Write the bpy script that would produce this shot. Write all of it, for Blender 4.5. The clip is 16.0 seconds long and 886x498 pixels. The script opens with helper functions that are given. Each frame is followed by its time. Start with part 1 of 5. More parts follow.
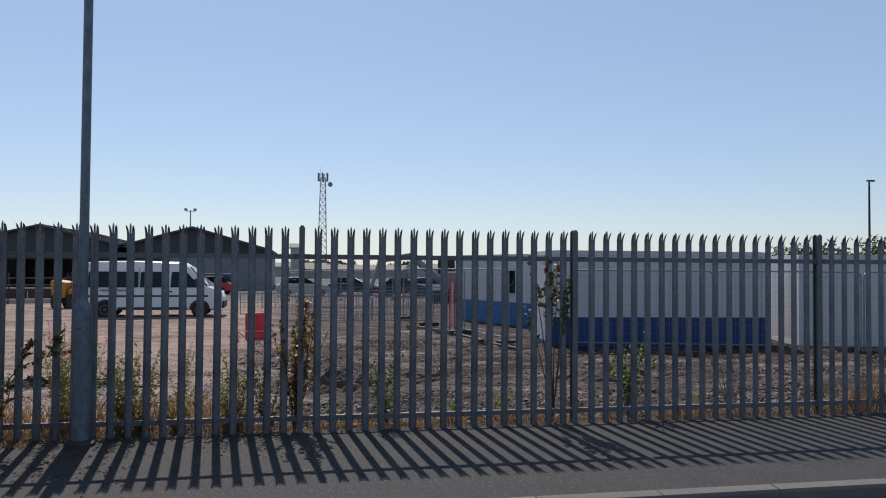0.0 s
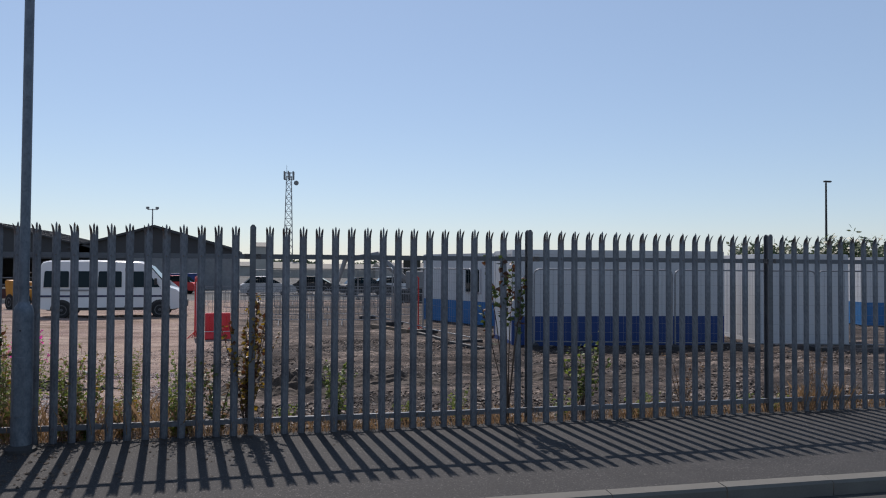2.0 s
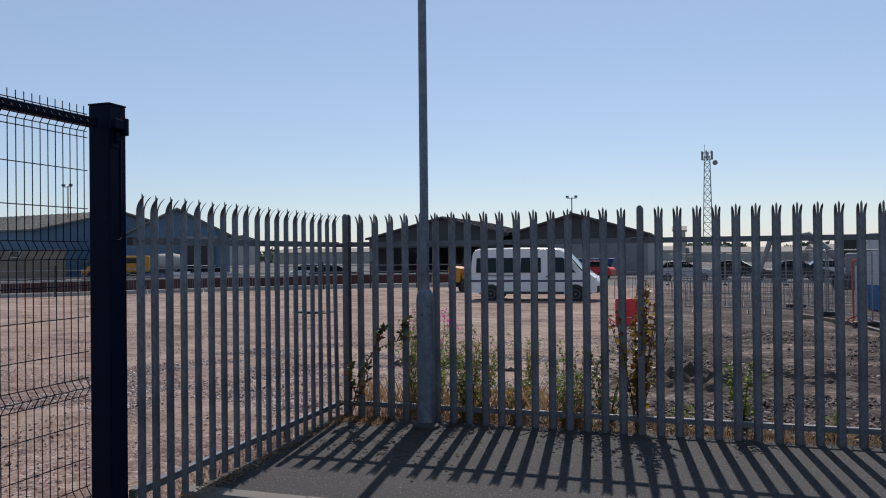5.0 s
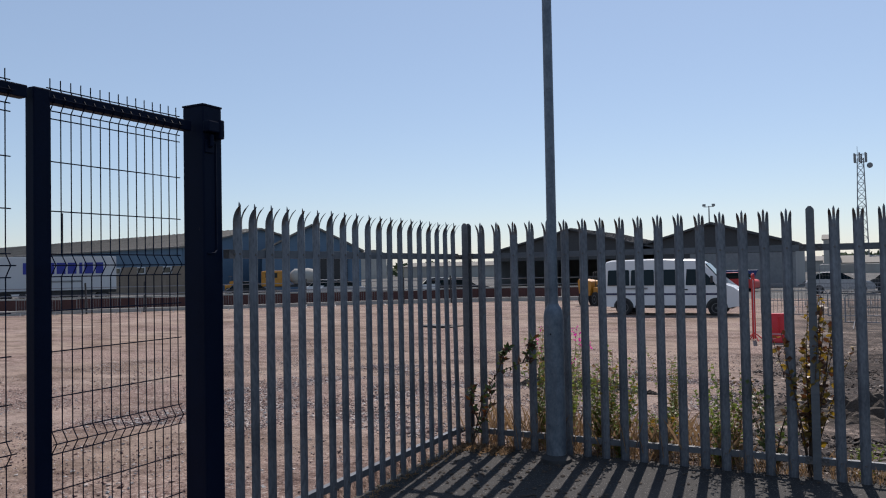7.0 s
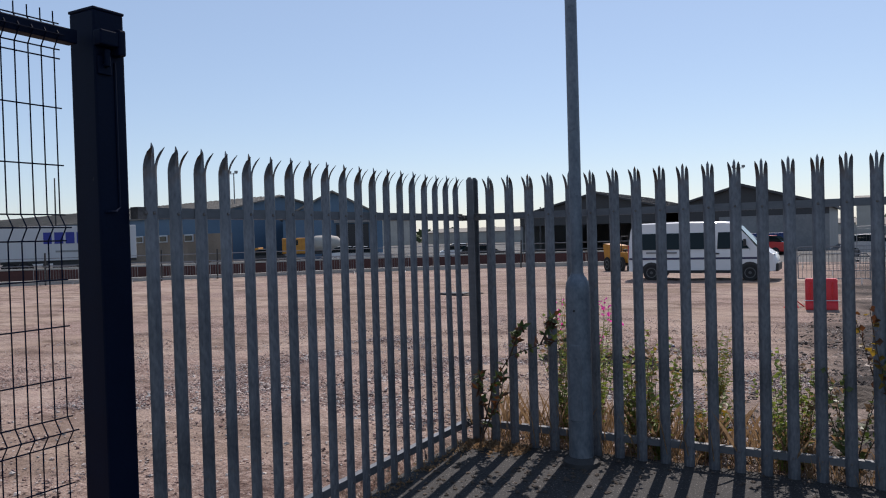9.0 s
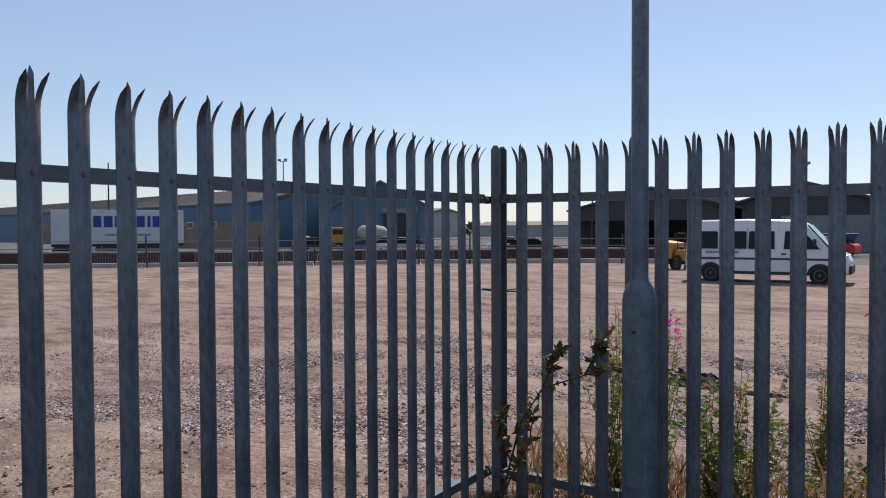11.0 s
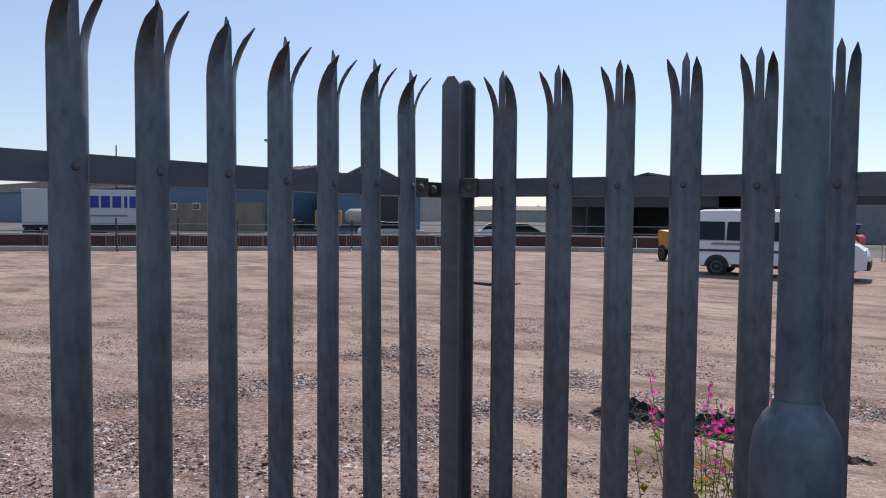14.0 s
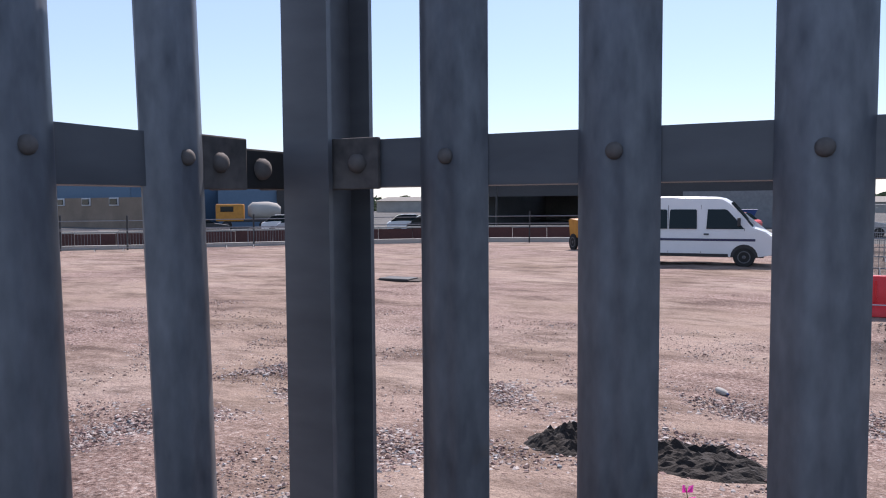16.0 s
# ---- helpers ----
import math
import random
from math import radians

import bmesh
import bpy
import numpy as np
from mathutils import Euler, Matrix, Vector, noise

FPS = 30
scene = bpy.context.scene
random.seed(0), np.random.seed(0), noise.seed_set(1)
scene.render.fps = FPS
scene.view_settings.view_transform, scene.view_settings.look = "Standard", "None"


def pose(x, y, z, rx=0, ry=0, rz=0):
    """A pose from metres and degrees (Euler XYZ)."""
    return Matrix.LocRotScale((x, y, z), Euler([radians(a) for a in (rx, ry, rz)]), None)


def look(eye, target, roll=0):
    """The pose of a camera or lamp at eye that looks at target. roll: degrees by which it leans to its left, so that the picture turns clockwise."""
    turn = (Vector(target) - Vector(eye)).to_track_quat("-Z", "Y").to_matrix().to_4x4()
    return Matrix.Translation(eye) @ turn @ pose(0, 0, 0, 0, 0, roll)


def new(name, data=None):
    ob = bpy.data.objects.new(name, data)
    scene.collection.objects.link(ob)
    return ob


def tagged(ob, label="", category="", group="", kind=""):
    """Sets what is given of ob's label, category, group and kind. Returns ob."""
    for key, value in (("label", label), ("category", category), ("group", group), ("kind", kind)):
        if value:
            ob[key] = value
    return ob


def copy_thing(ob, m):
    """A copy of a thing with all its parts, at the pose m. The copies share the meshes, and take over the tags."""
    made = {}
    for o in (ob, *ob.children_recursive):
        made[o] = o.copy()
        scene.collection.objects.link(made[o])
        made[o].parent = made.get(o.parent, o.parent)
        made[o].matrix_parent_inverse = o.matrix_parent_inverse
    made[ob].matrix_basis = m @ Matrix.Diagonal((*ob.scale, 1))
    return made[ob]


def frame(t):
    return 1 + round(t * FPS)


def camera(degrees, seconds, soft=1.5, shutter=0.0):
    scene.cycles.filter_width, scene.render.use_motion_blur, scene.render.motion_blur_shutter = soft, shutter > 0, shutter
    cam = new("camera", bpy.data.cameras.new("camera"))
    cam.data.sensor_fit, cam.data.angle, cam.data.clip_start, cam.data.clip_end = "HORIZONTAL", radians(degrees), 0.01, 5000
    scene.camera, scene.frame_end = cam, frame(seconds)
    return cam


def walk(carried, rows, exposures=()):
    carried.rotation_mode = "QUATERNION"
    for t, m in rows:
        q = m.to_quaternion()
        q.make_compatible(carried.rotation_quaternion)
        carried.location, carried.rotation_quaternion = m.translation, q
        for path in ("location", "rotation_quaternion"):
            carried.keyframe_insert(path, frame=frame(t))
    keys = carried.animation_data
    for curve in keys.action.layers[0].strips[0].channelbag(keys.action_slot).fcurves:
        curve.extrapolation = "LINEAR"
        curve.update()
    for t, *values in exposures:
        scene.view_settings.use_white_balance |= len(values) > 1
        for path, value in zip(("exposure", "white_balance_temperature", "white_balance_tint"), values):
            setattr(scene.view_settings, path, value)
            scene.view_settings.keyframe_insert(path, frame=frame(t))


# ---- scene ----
cam = camera(60.8, 16.0, soft=1.1)
PATH = [
    (0, (2.732, -7.252, 1.592), (3.104, -5.288, 1.644), 0.40),
    (0.5, (2.760, -7.267, 1.603), (3.144, -5.305, 1.659), 0.45),
    (1, (2.790, -7.252, 1.607), (3.211, -5.298, 1.672), 0.65),
    (1.5, (2.828, -7.271, 1.604), (3.286, -5.325, 1.669), 0.60),
    (2, (2.869, -7.231, 1.601), (3.325, -5.285, 1.651), 0.35),
    (2.5, (2.924, -7.088, 1.579), (3.321, -5.127, 1.617), -0.40),
    (3, (2.998, -6.886, 1.599), (3.326, -4.913, 1.636), -1.25),
    (3.5, (3.030, -6.800, 1.603), (3.239, -4.812, 1.655), -0.85),
    (4, (3.053, -6.735, 1.595), (2.969, -4.737, 1.645), -0.30),
    (4.5, (3.111, -6.665, 1.607), (2.689, -4.708, 1.637), -0.30),
    (5, (3.120, -6.623, 1.601), (2.508, -4.719, 1.613), -0.60),
    (7.5, (2.786, -5.778, 1.592), (1.846, -4.013, 1.643), -1.10),
    (8, (2.654, -5.543, 1.584), (1.712, -3.779, 1.606), -1.30),
    (8.5, (2.600, -5.277, 1.568), (1.642, -3.521, 1.545), -2.00),
    (9, (2.545, -4.943, 1.571), (1.564, -3.200, 1.534), -1.60),
    (9.5, (2.448, -4.621, 1.541), (1.439, -2.894, 1.504), -1.10),
    (12, (1.693, -2.890, 1.535), (0.573, -1.234, 1.478), 0.00),
    (12.5, (1.510, -2.505, 1.566), (0.397, -0.844, 1.525), 0.40),
    (13, (1.340, -2.253, 1.631), (0.242, -0.581, 1.601), -0.10),
    (13.5, (1.208, -1.982, 1.629), (0.134, -0.296, 1.563), -0.30),
    (14, (1.069, -1.703, 1.632), (-0.007, -0.020, 1.534), 0.50),
    (14.5, (0.872, -1.410, 1.643), (-0.210, 0.268, 1.529), 0.60),
    (15, (0.744, -1.098, 1.631), (-0.391, 0.546, 1.538), 0.60),
    (15.5, (0.596, -0.859, 1.648), (-0.465, 0.833, 1.549), 0.30),
    (16, (0.449, -0.619, 1.657), (-0.418, 1.180, 1.535), -0.40),
]
walk(cam, [(t, look(eye, target, roll)) for t, eye, target, roll in PATH],
     exposures=[(0.0, -0.11, 6570, 14.5), (5.0, -0.13, 6570, 14.5), (7.5, -0.05, 6660, 14.5), (9.5, 0.04, 6660, 16), (13.0, 0.1, 6640, 16), (14.5, 0.27, 6620, 18.5), (16.0, 0.47, 6480, 21)])

# ---- light ----
SUN_AZ, SUN_EL = radians(-6.2), radians(51)
world = bpy.data.worlds.new("sky")
scene.world = world
world.use_nodes = True
wn = world.node_tree.nodes
sky = wn.new("ShaderNodeTexSky")
sky.sky_type = "NISHITA"
sky.sun_disc = False
sky.sun_elevation, sky.sun_rotation = SUN_EL, SUN_AZ % (2 * math.pi)
sky.air_density, sky.dust_density, sky.ozone_density = 1.0, 0.25, 2.6
haze = wn.new("ShaderNodeMix")
haze.data_type = "RGBA"
haze.inputs["Factor"].default_value = 0.42
haze.inputs["B"].default_value = (3.4, 4.65, 6.3, 1)
world.node_tree.links.new(sky.outputs[0], haze.inputs["A"])
world.node_tree.links.new(haze.outputs["Result"], wn["Background"].inputs[0])
wn["Background"].inputs[1].default_value = 0.12
sun = new("sun", bpy.data.lights.new("sun", "SUN"))
sun.data.energy, sun.data.angle, sun.data.color = 5.0, radians(0.53), (1.0, 0.95, 0.88)
sun_dir = Vector((math.sin(SUN_AZ) * math.cos(SUN_EL), math.cos(SUN_AZ) * math.cos(SUN_EL), math.sin(SUN_EL)))
sun.matrix_world = look(sun_dir * 50, (0, 0, 0))

# ---- materials ----


def surface(name, a, b, coarse=3.0, fine=60.0, rough=0.6, metal=0.0, bump=0.2, depth=0.004, spread=0.5, stretch=(1, 1, 1), vary=0.0, speck=None):
    """A two-scale procedural surface: colours a and b mixed by coarse and fine noise, bumped by the fine one."""
    m = bpy.data.materials.new(name)
    m.use_nodes = True
    n, link = m.node_tree.nodes, m.node_tree.links.new
    bsdf = n["Principled BSDF"]
    co = n.new("ShaderNodeTexCoord")
    mp = n.new("ShaderNodeMapping")
    mp.inputs["Scale"].default_value = stretch
    link(co.outputs["Object"], mp.inputs[0])
    n1, n2 = n.new("ShaderNodeTexNoise"), n.new("ShaderNodeTexNoise")
    n1.inputs["Scale"].default_value, n1.inputs["Detail"].default_value = coarse, 5
    n2.inputs["Scale"].default_value, n2.inputs["Detail"].default_value = fine, 3
    link(mp.outputs[0], n1.inputs["Vector"])
    link(mp.outputs[0], n2.inputs["Vector"])
    mx = n.new("ShaderNodeMath")
    mx.operation = "MULTIPLY_ADD"
    mx.inputs[1].default_value = 0.4
    link(n2.outputs["Fac"], mx.inputs[0])
    m3 = n.new("ShaderNodeMath")
    m3.operation = "MULTIPLY_ADD"
    m3.inputs[1].default_value, m3.inputs[2].default_value = 0.6, 0.0
    link(n1.outputs["Fac"], m3.inputs[0])
    link(m3.outputs[0], mx.inputs[2])
    ramp = n.new("ShaderNodeValToRGB")
    ramp.color_ramp.elements[0].position, ramp.color_ramp.elements[1].position = 0.5 - spread / 3, 0.5 + spread / 3
    ramp.color_ramp.elements[0].color, ramp.color_ramp.elements[1].color = (*a, 1), (*b, 1)
    link(mx.outputs[0], ramp.inputs[0])
    out = ramp.outputs[0]
    if vary:
        info, hsv, ad = n.new("ShaderNodeObjectInfo"), n.new("ShaderNodeHueSaturation"), n.new("ShaderNodeMath")
        ad.operation = "MULTIPLY_ADD"
        ad.inputs[1].default_value, ad.inputs[2].default_value = 2 * vary, 1 - vary
        link(info.outputs["Random"], ad.inputs[0])
        link(ad.outputs[0], hsv.inputs["Value"])
        link(out, hsv.inputs["Color"])
        out = hsv.outputs[0]
    if speck:
        colour, scale, amount = speck
        v = n.new("ShaderNodeTexNoise")
        v.inputs["Scale"].default_value, v.inputs["Detail"].default_value = scale, 6
        link(co.outputs["Object"], v.inputs["Vector"])
        r2 = n.new("ShaderNodeValToRGB")
        r2.color_ramp.elements[0].position, r2.color_ramp.elements[1].position = amount, amount + 0.08
        link(v.outputs["Fac"], r2.inputs[0])
        mix = n.new("ShaderNodeMix")
        mix.data_type = "RGBA"
        link(r2.outputs[0], mix.inputs["Factor"])
        link(out, mix.inputs["A"])
        mix.inputs["B"].default_value = (*colour, 1)
        out = mix.outputs["Result"]
    link(out, bsdf.inputs["Base Color"])
    rr = n.new("ShaderNodeMapRange")
    rr.inputs["To Min"].default_value, rr.inputs["To Max"].default_value = max(0.02, rough - 0.1), min(1, rough + 0.1)
    link(n1.outputs["Fac"], rr.inputs["Value"])
    link(rr.outputs[0], bsdf.inputs["Roughness"])
    bsdf.inputs["Metallic"].default_value = metal
    if bump:
        bp = n.new("ShaderNodeBump")
        bp.inputs["Strength"].default_value, bp.inputs["Distance"].default_value = bump, depth
        link(mx.outputs[0], bp.inputs["Height"])
        link(bp.outputs[0], bsdf.inputs["Normal"])
    return m


def clear(name, tint, rough=0.02):
    m = bpy.data.materials.new(name)
    m.use_nodes = True
    b = m.node_tree.nodes["Principled BSDF"]
    b.inputs["Base Color"].default_value = (*tint, 1)
    b.inputs["Roughness"].default_value = rough
    b.inputs["Transmission Weight"].default_value = 0.0
    b.inputs["Specular IOR Level"].default_value = 0.35
    return m


GALV = surface("galvanised_steel", (0.054, 0.061, 0.075), (0.212, 0.227, 0.254), 6, 70, 0.44, 0.4, 0.35, 0.001, 0.55, (1, 1, 0.38), 0.10, ((0.150, 0.125, 0.105), 7.0, 0.63))
GALV_RAIL = surface("galvanised_rail", (0.066, 0.070, 0.079), (0.165, 0.172, 0.186), 5, 40, 0.5, 0.35, 0.15, 0.001, 0.9, (0.3, 1, 1), 0.08)
RUST = surface("tarnished_steel", (0.06, 0.055, 0.055), (0.17, 0.15, 0.14), 12, 80, 0.8, 0.2, 0.3, 0.001)
LAMP = surface("lamp_post_steel", (0.060, 0.080, 0.105), (0.185, 0.215, 0.250), 16, 60, 0.5, 0.35, 0.25, 0.001, 0.7, (1, 1, 0.6), 0, ((0.085, 0.100, 0.120), 18, 0.64))
BLACK = surface("black_powder_coat", (0.0015, 0.004, 0.014), (0.004, 0.009, 0.026), 5, 90, 0.5, 0.0, 0.08, 0.0006, 0.8, (1, 1, 1), 0, ((0.05, 0.05, 0.055), 14, 0.72))
ASPHALT = surface("asphalt_pavement", (0.008, 0.008, 0.009), (0.031, 0.0295, 0.0295), 2.2, 55, 0.9, 0, 1.0, 0.010, 0.42, (1, 1, 1), 0, ((0.17, 0.155, 0.148), 90, 0.61))
ROADM = surface("asphalt_road", (0.019, 0.020, 0.020), (0.041, 0.040, 0.040), 0.9, 130, 0.9, 0, 0.9, 0.008, 0.9, (1, 1, 1), 0, ((0.119, 0.111, 0.111), 180, 0.66))
KERBM = surface("kerb_concrete", (0.088, 0.084, 0.076), (0.160, 0.152, 0.136), 5, 120, 0.9, 0, 0.5, 0.003, 0.9, (1, 1, 1), 0.12)
WHITE = surface("white_painted_steel", (0.42, 0.43, 0.45), (0.53, 0.53, 0.54), 1.2, 40, 0.45, 0, 0.06, 0.001, 0.9, (1, 1, 0.3), 0.0, ((0.45, 0.42, 0.38), 5, 0.72))
BLUE = surface("blue_painted_steel", (0.002, 0.026, 0.125), (0.004, 0.042, 0.175), 1.5, 40, 0.5, 0, 0.06, 0.001, 0.9, (1, 1, 0.3))
LIGHTBLUE = surface("light_blue_painted_steel", (0.010, 0.10, 0.27), (0.016, 0.14, 0.34), 1.5, 40, 0.5, 0, 0.06, 0.001)
VANWHITE = surface("white_van_paint", (0.60, 0.61, 0.62), (0.70, 0.70, 0.70), 1.5, 30, 0.22, 0, 0.0, 0.001, 0.9, (1, 1, 1), 0, ((0.62, 0.60, 0.57), 3, 0.70))
VANDARK = surface("black_plastic_trim", (0.015, 0.015, 0.016), (0.03, 0.03, 0.032), 8, 80, 0.6, 0, 0.1)
NAVY = surface("navy_stripe", (0.012, 0.016, 0.06), (0.02, 0.025, 0.08), 8, 80, 0.4, 0, 0)
BLACK.node_tree.nodes["Principled BSDF"].inputs["Specular IOR Level"].default_value = 0.06
GLASS = clear("dark_tinted_glass", (0.004, 0.012, 0.015))
GLASS.node_tree.nodes["Principled BSDF"].inputs["Specular IOR Level"].default_value = 0.2
TYRE = surface("tyre_rubber", (0.012, 0.012, 0.012), (0.025, 0.024, 0.023), 10, 90, 0.85, 0, 0.2)
ALLOY = surface("silver_wheel", (0.30, 0.30, 0.31), (0.45, 0.45, 0.46), 10, 60, 0.4, 0.6, 0.0)
HUB = surface("dull_steel_hub", (0.07, 0.07, 0.072), (0.16, 0.16, 0.165), 14, 60, 0.6, 0.4, 0.1)
RED = surface("red_plastic", (0.55, 0.012, 0.018), (0.68, 0.025, 0.03), 4, 40, 0.4, 0, 0.05)
REDPAINT = surface("red_painted_steel", (0.45, 0.02, 0.02), (0.58, 0.035, 0.03), 6, 60, 0.45, 0, 0.05)
YELLOW = surface("yellow_machine_paint", (0.36, 0.15, 0.015), (0.50, 0.22, 0.02), 4, 40, 0.45, 0, 0.05)
ZINC = surface("zinc_mesh", (0.18, 0.185, 0.195), (0.28, 0.285, 0.295), 10, 60, 0.5, 0.5, 0)
DARKROOF = surface("dark_sheet_roof", (0.040, 0.040, 0.043), (0.074, 0.071, 0.071), 0.4, 6, 0.8, 0, 0.3, 0.02, 0.9)
GREYWALL = surface("grey_sheet_wall", (0.16, 0.165, 0.17), (0.24, 0.24, 0.24), 0.4, 5, 0.7, 0, 0.2, 0.02)
BLUEWALL = surface("weathered_blue_cladding", (0.06, 0.12, 0.19), (0.10, 0.17, 0.25), 0.25, 4, 0.7, 0, 0.2, 0.02, 0.9)
BRICKWALL = surface("brown_brick_wall", (0.16, 0.12, 0.09), (0.26, 0.20, 0.15), 0.5, 8, 0.9, 0, 0.2, 0.02)
GREYROOF = surface("weathered_sheet_roof", (0.122, 0.115, 0.104), (0.194, 0.180, 0.158), 0.3, 5, 0.85, 0, 0.3, 0.02)
CONCRETE = surface("pale_concrete", (0.288, 0.280, 0.256), (0.400, 0.384, 0.352), 0.6, 20, 0.9, 0, 0.3, 0.004)
MAROON = surface("maroon_panel", (0.055, 0.02, 0.018), (0.09, 0.032, 0.028), 0.5, 10, 0.8, 0, 0.1)
TIMBER = surface("grey_timber", (0.10, 0.075, 0.05), (0.20, 0.15, 0.11), 3, 50, 0.85, 0, 0.3, 0.003, 0.9, (1, 1, 6))
WETSOIL = surface("wet_black_soil", (0.007, 0.005, 0.004), (0.026, 0.019, 0.015), 6, 60, 0.9, 0, 1.0, 0.02)
SOIL = surface("dark_soil", (0.034, 0.025, 0.019), (0.090, 0.068, 0.053), 4, 60, 0.95, 0, 1.0, 0.02)
LEAF = surface("weed_leaf", (0.09, 0.125, 0.028), (0.20, 0.23, 0.06), 9, 40, 0.6, 0, 0.1, 0.001, 1.0)
LEAFDARK = surface("bush_leaf", (0.035, 0.06, 0.018), (0.085, 0.11, 0.03), 9, 40, 0.5, 0, 0.1, 0.001, 1.0)
LEAFRED = surface("reddish_leaf", (0.050, 0.020, 0.012), (0.105, 0.045, 0.018), 9, 40, 0.5, 0, 0.1, 0.001, 1.0)
LEAFYELLOW = surface("yellowing_leaf", (0.12, 0.075, 0.018), (0.24, 0.16, 0.035), 9, 40, 0.6, 0, 0.1, 0.001, 1.0)
DRY = surface("dry_grass", (0.12, 0.075, 0.045), (0.25, 0.17, 0.10), 12, 60, 0.9, 0, 0)
STEM = surface("woody_stem", (0.045, 0.03, 0.022), (0.10, 0.065, 0.045), 30, 90, 0.8, 0, 0.2)
PINK = surface("pink_petals", (0.62, 0.05, 0.30), (0.72, 0.12, 0.42), 20, 60, 0.6, 0, 0)
FARGREEN = surface("far_foliage", (0.035, 0.055, 0.022), (0.085, 0.11, 0.045), 0.4, 3, 0.9, 0, 0)
SIGNBLUE = surface("sign_blue", (0.01, 0.02, 0.20), (0.015, 0.03, 0.27), 5, 40, 0.5, 0, 0)


def leaf_glow(m, amount=0.35):
    """Thin leaves let the light behind them through."""
    n, link = m.node_tree.nodes, m.node_tree.links.new
    b, tr, mix = n["Principled BSDF"], n.new("ShaderNodeBsdfTranslucent"), n.new("ShaderNodeMixShader")
    mix.inputs[0].default_value = amount
    src = b.inputs["Base Color"].links[0].from_socket
    hsv = n.new("ShaderNodeHueSaturation")
    hsv.inputs["Value"].default_value, hsv.inputs["Saturation"].default_value = 1.8, 1.1
    link(src, hsv.inputs["Color"])
    link(hsv.outputs[0], tr.inputs["Color"])
    link(b.outputs[0], mix.inputs[1])
    link(tr.outputs[0], mix.inputs[2])
    link(mix.outputs[0], n["Material Output"].inputs[0])


def rusty_tops(m, colour=(0.12, 0.065, 0.035)):
    """Rust stains on the cut heads of the pales."""
    n, link = m.node_tree.nodes, m.node_tree.links.new
    b = n["Principled BSDF"]
    src = b.inputs["Base Color"].links[0].from_socket
    co, sep, rng, tx, mul, mix = (n.new(k) for k in ("ShaderNodeTexCoord", "ShaderNodeSeparateXYZ", "ShaderNodeMapRange", "ShaderNodeTexNoise", "ShaderNodeMath", "ShaderNodeMix"))
    link(co.outputs["Object"], sep.inputs[0])
    rng.inputs["From Min"].default_value, rng.inputs["From Max"].default_value = 1.80, 1.97
    link(sep.outputs[2], rng.inputs["Value"])
    info, add = n.new("ShaderNodeObjectInfo"), n.new("ShaderNodeVectorMath")
    add.operation = "ADD"
    link(co.outputs["Object"], add.inputs[0])
    link(info.outputs["Random"], add.inputs[1])
    tx.inputs["Scale"].default_value = 18
    link(add.outputs[0], tx.inputs["Vector"])
    cut = n.new("ShaderNodeMapRange")
    cut.inputs["From Min"].default_value, cut.inputs["From Max"].default_value = 0.45, 0.62
    link(tx.outputs["Fac"], cut.inputs["Value"])
    mul.operation = "MULTIPLY"
    link(rng.outputs[0], mul.inputs[0])
    link(cut.outputs[0], mul.inputs[1])
    mix.data_type = "RGBA"
    link(mul.outputs[0], mix.inputs["Factor"])
    link(src, mix.inputs["A"])
    mix.inputs["B"].default_value = (*colour, 1)
    link(mix.outputs["Result"], b.inputs["Base Color"])


rusty_tops(GALV)
for leafy, through_leaf in ((LEAF, 0.3), (LEAFDARK, 0.2), (LEAFRED, 0.25), (LEAFYELLOW, 0.35), (DRY, 0.35), (PINK, 0.35)):
    leaf_glow(leafy, through_leaf)

# ---- mesh helpers ----


def part(name, bm, material, parent=None, label="", smooth=False):
    me = bpy.data.meshes.new(name)
    bmesh.ops.recalc_face_normals(bm, faces=bm.faces)
    bm.to_mesh(me)
    bm.free()
    for m in material if isinstance(material, (list, tuple)) else [material]:
        me.materials.append(m)
    if smooth:
        for p in me.polygons:
            p.use_smooth = True
        me.set_sharp_from_angle(angle=radians(40))
    ob = new(name, me)
    ob.parent = parent
    if label:
        ob["label"] = label
    return ob


def again(ob, parent, m, name=None):
    """Another object on the same mesh."""
    o = new(name or ob.name.split(".")[0], ob.data)
    o.parent = parent
    o.matrix_basis = m
    return o


def thing(name, label, category, m=None, group="", kind=""):
    e = new(name)
    e.empty_display_size = 0.2
    if m is not None:
        e.matrix_basis = m
    return tagged(e, label, category, group, kind)


def box(bm, c, s, bevel=0.0, rot=None):
    g = bmesh.ops.create_cube(bm, size=1)
    vs = g["verts"]
    bmesh.ops.scale(bm, vec=s, verts=vs)
    if bevel:
        es = list({e for v in vs for e in v.link_edges})
        r = bmesh.ops.bevel(bm, geom=es, offset=bevel, segments=2, affect="EDGES", profile=0.6)
        vs = list({v for f in r["faces"] for v in f.verts} | {v for v in vs if v.is_valid})
    if rot is not None:
        bmesh.ops.rotate(bm, cent=(0, 0, 0), matrix=rot.to_3x3(), verts=vs)
    bmesh.ops.translate(bm, vec=c, verts=vs)
    return vs


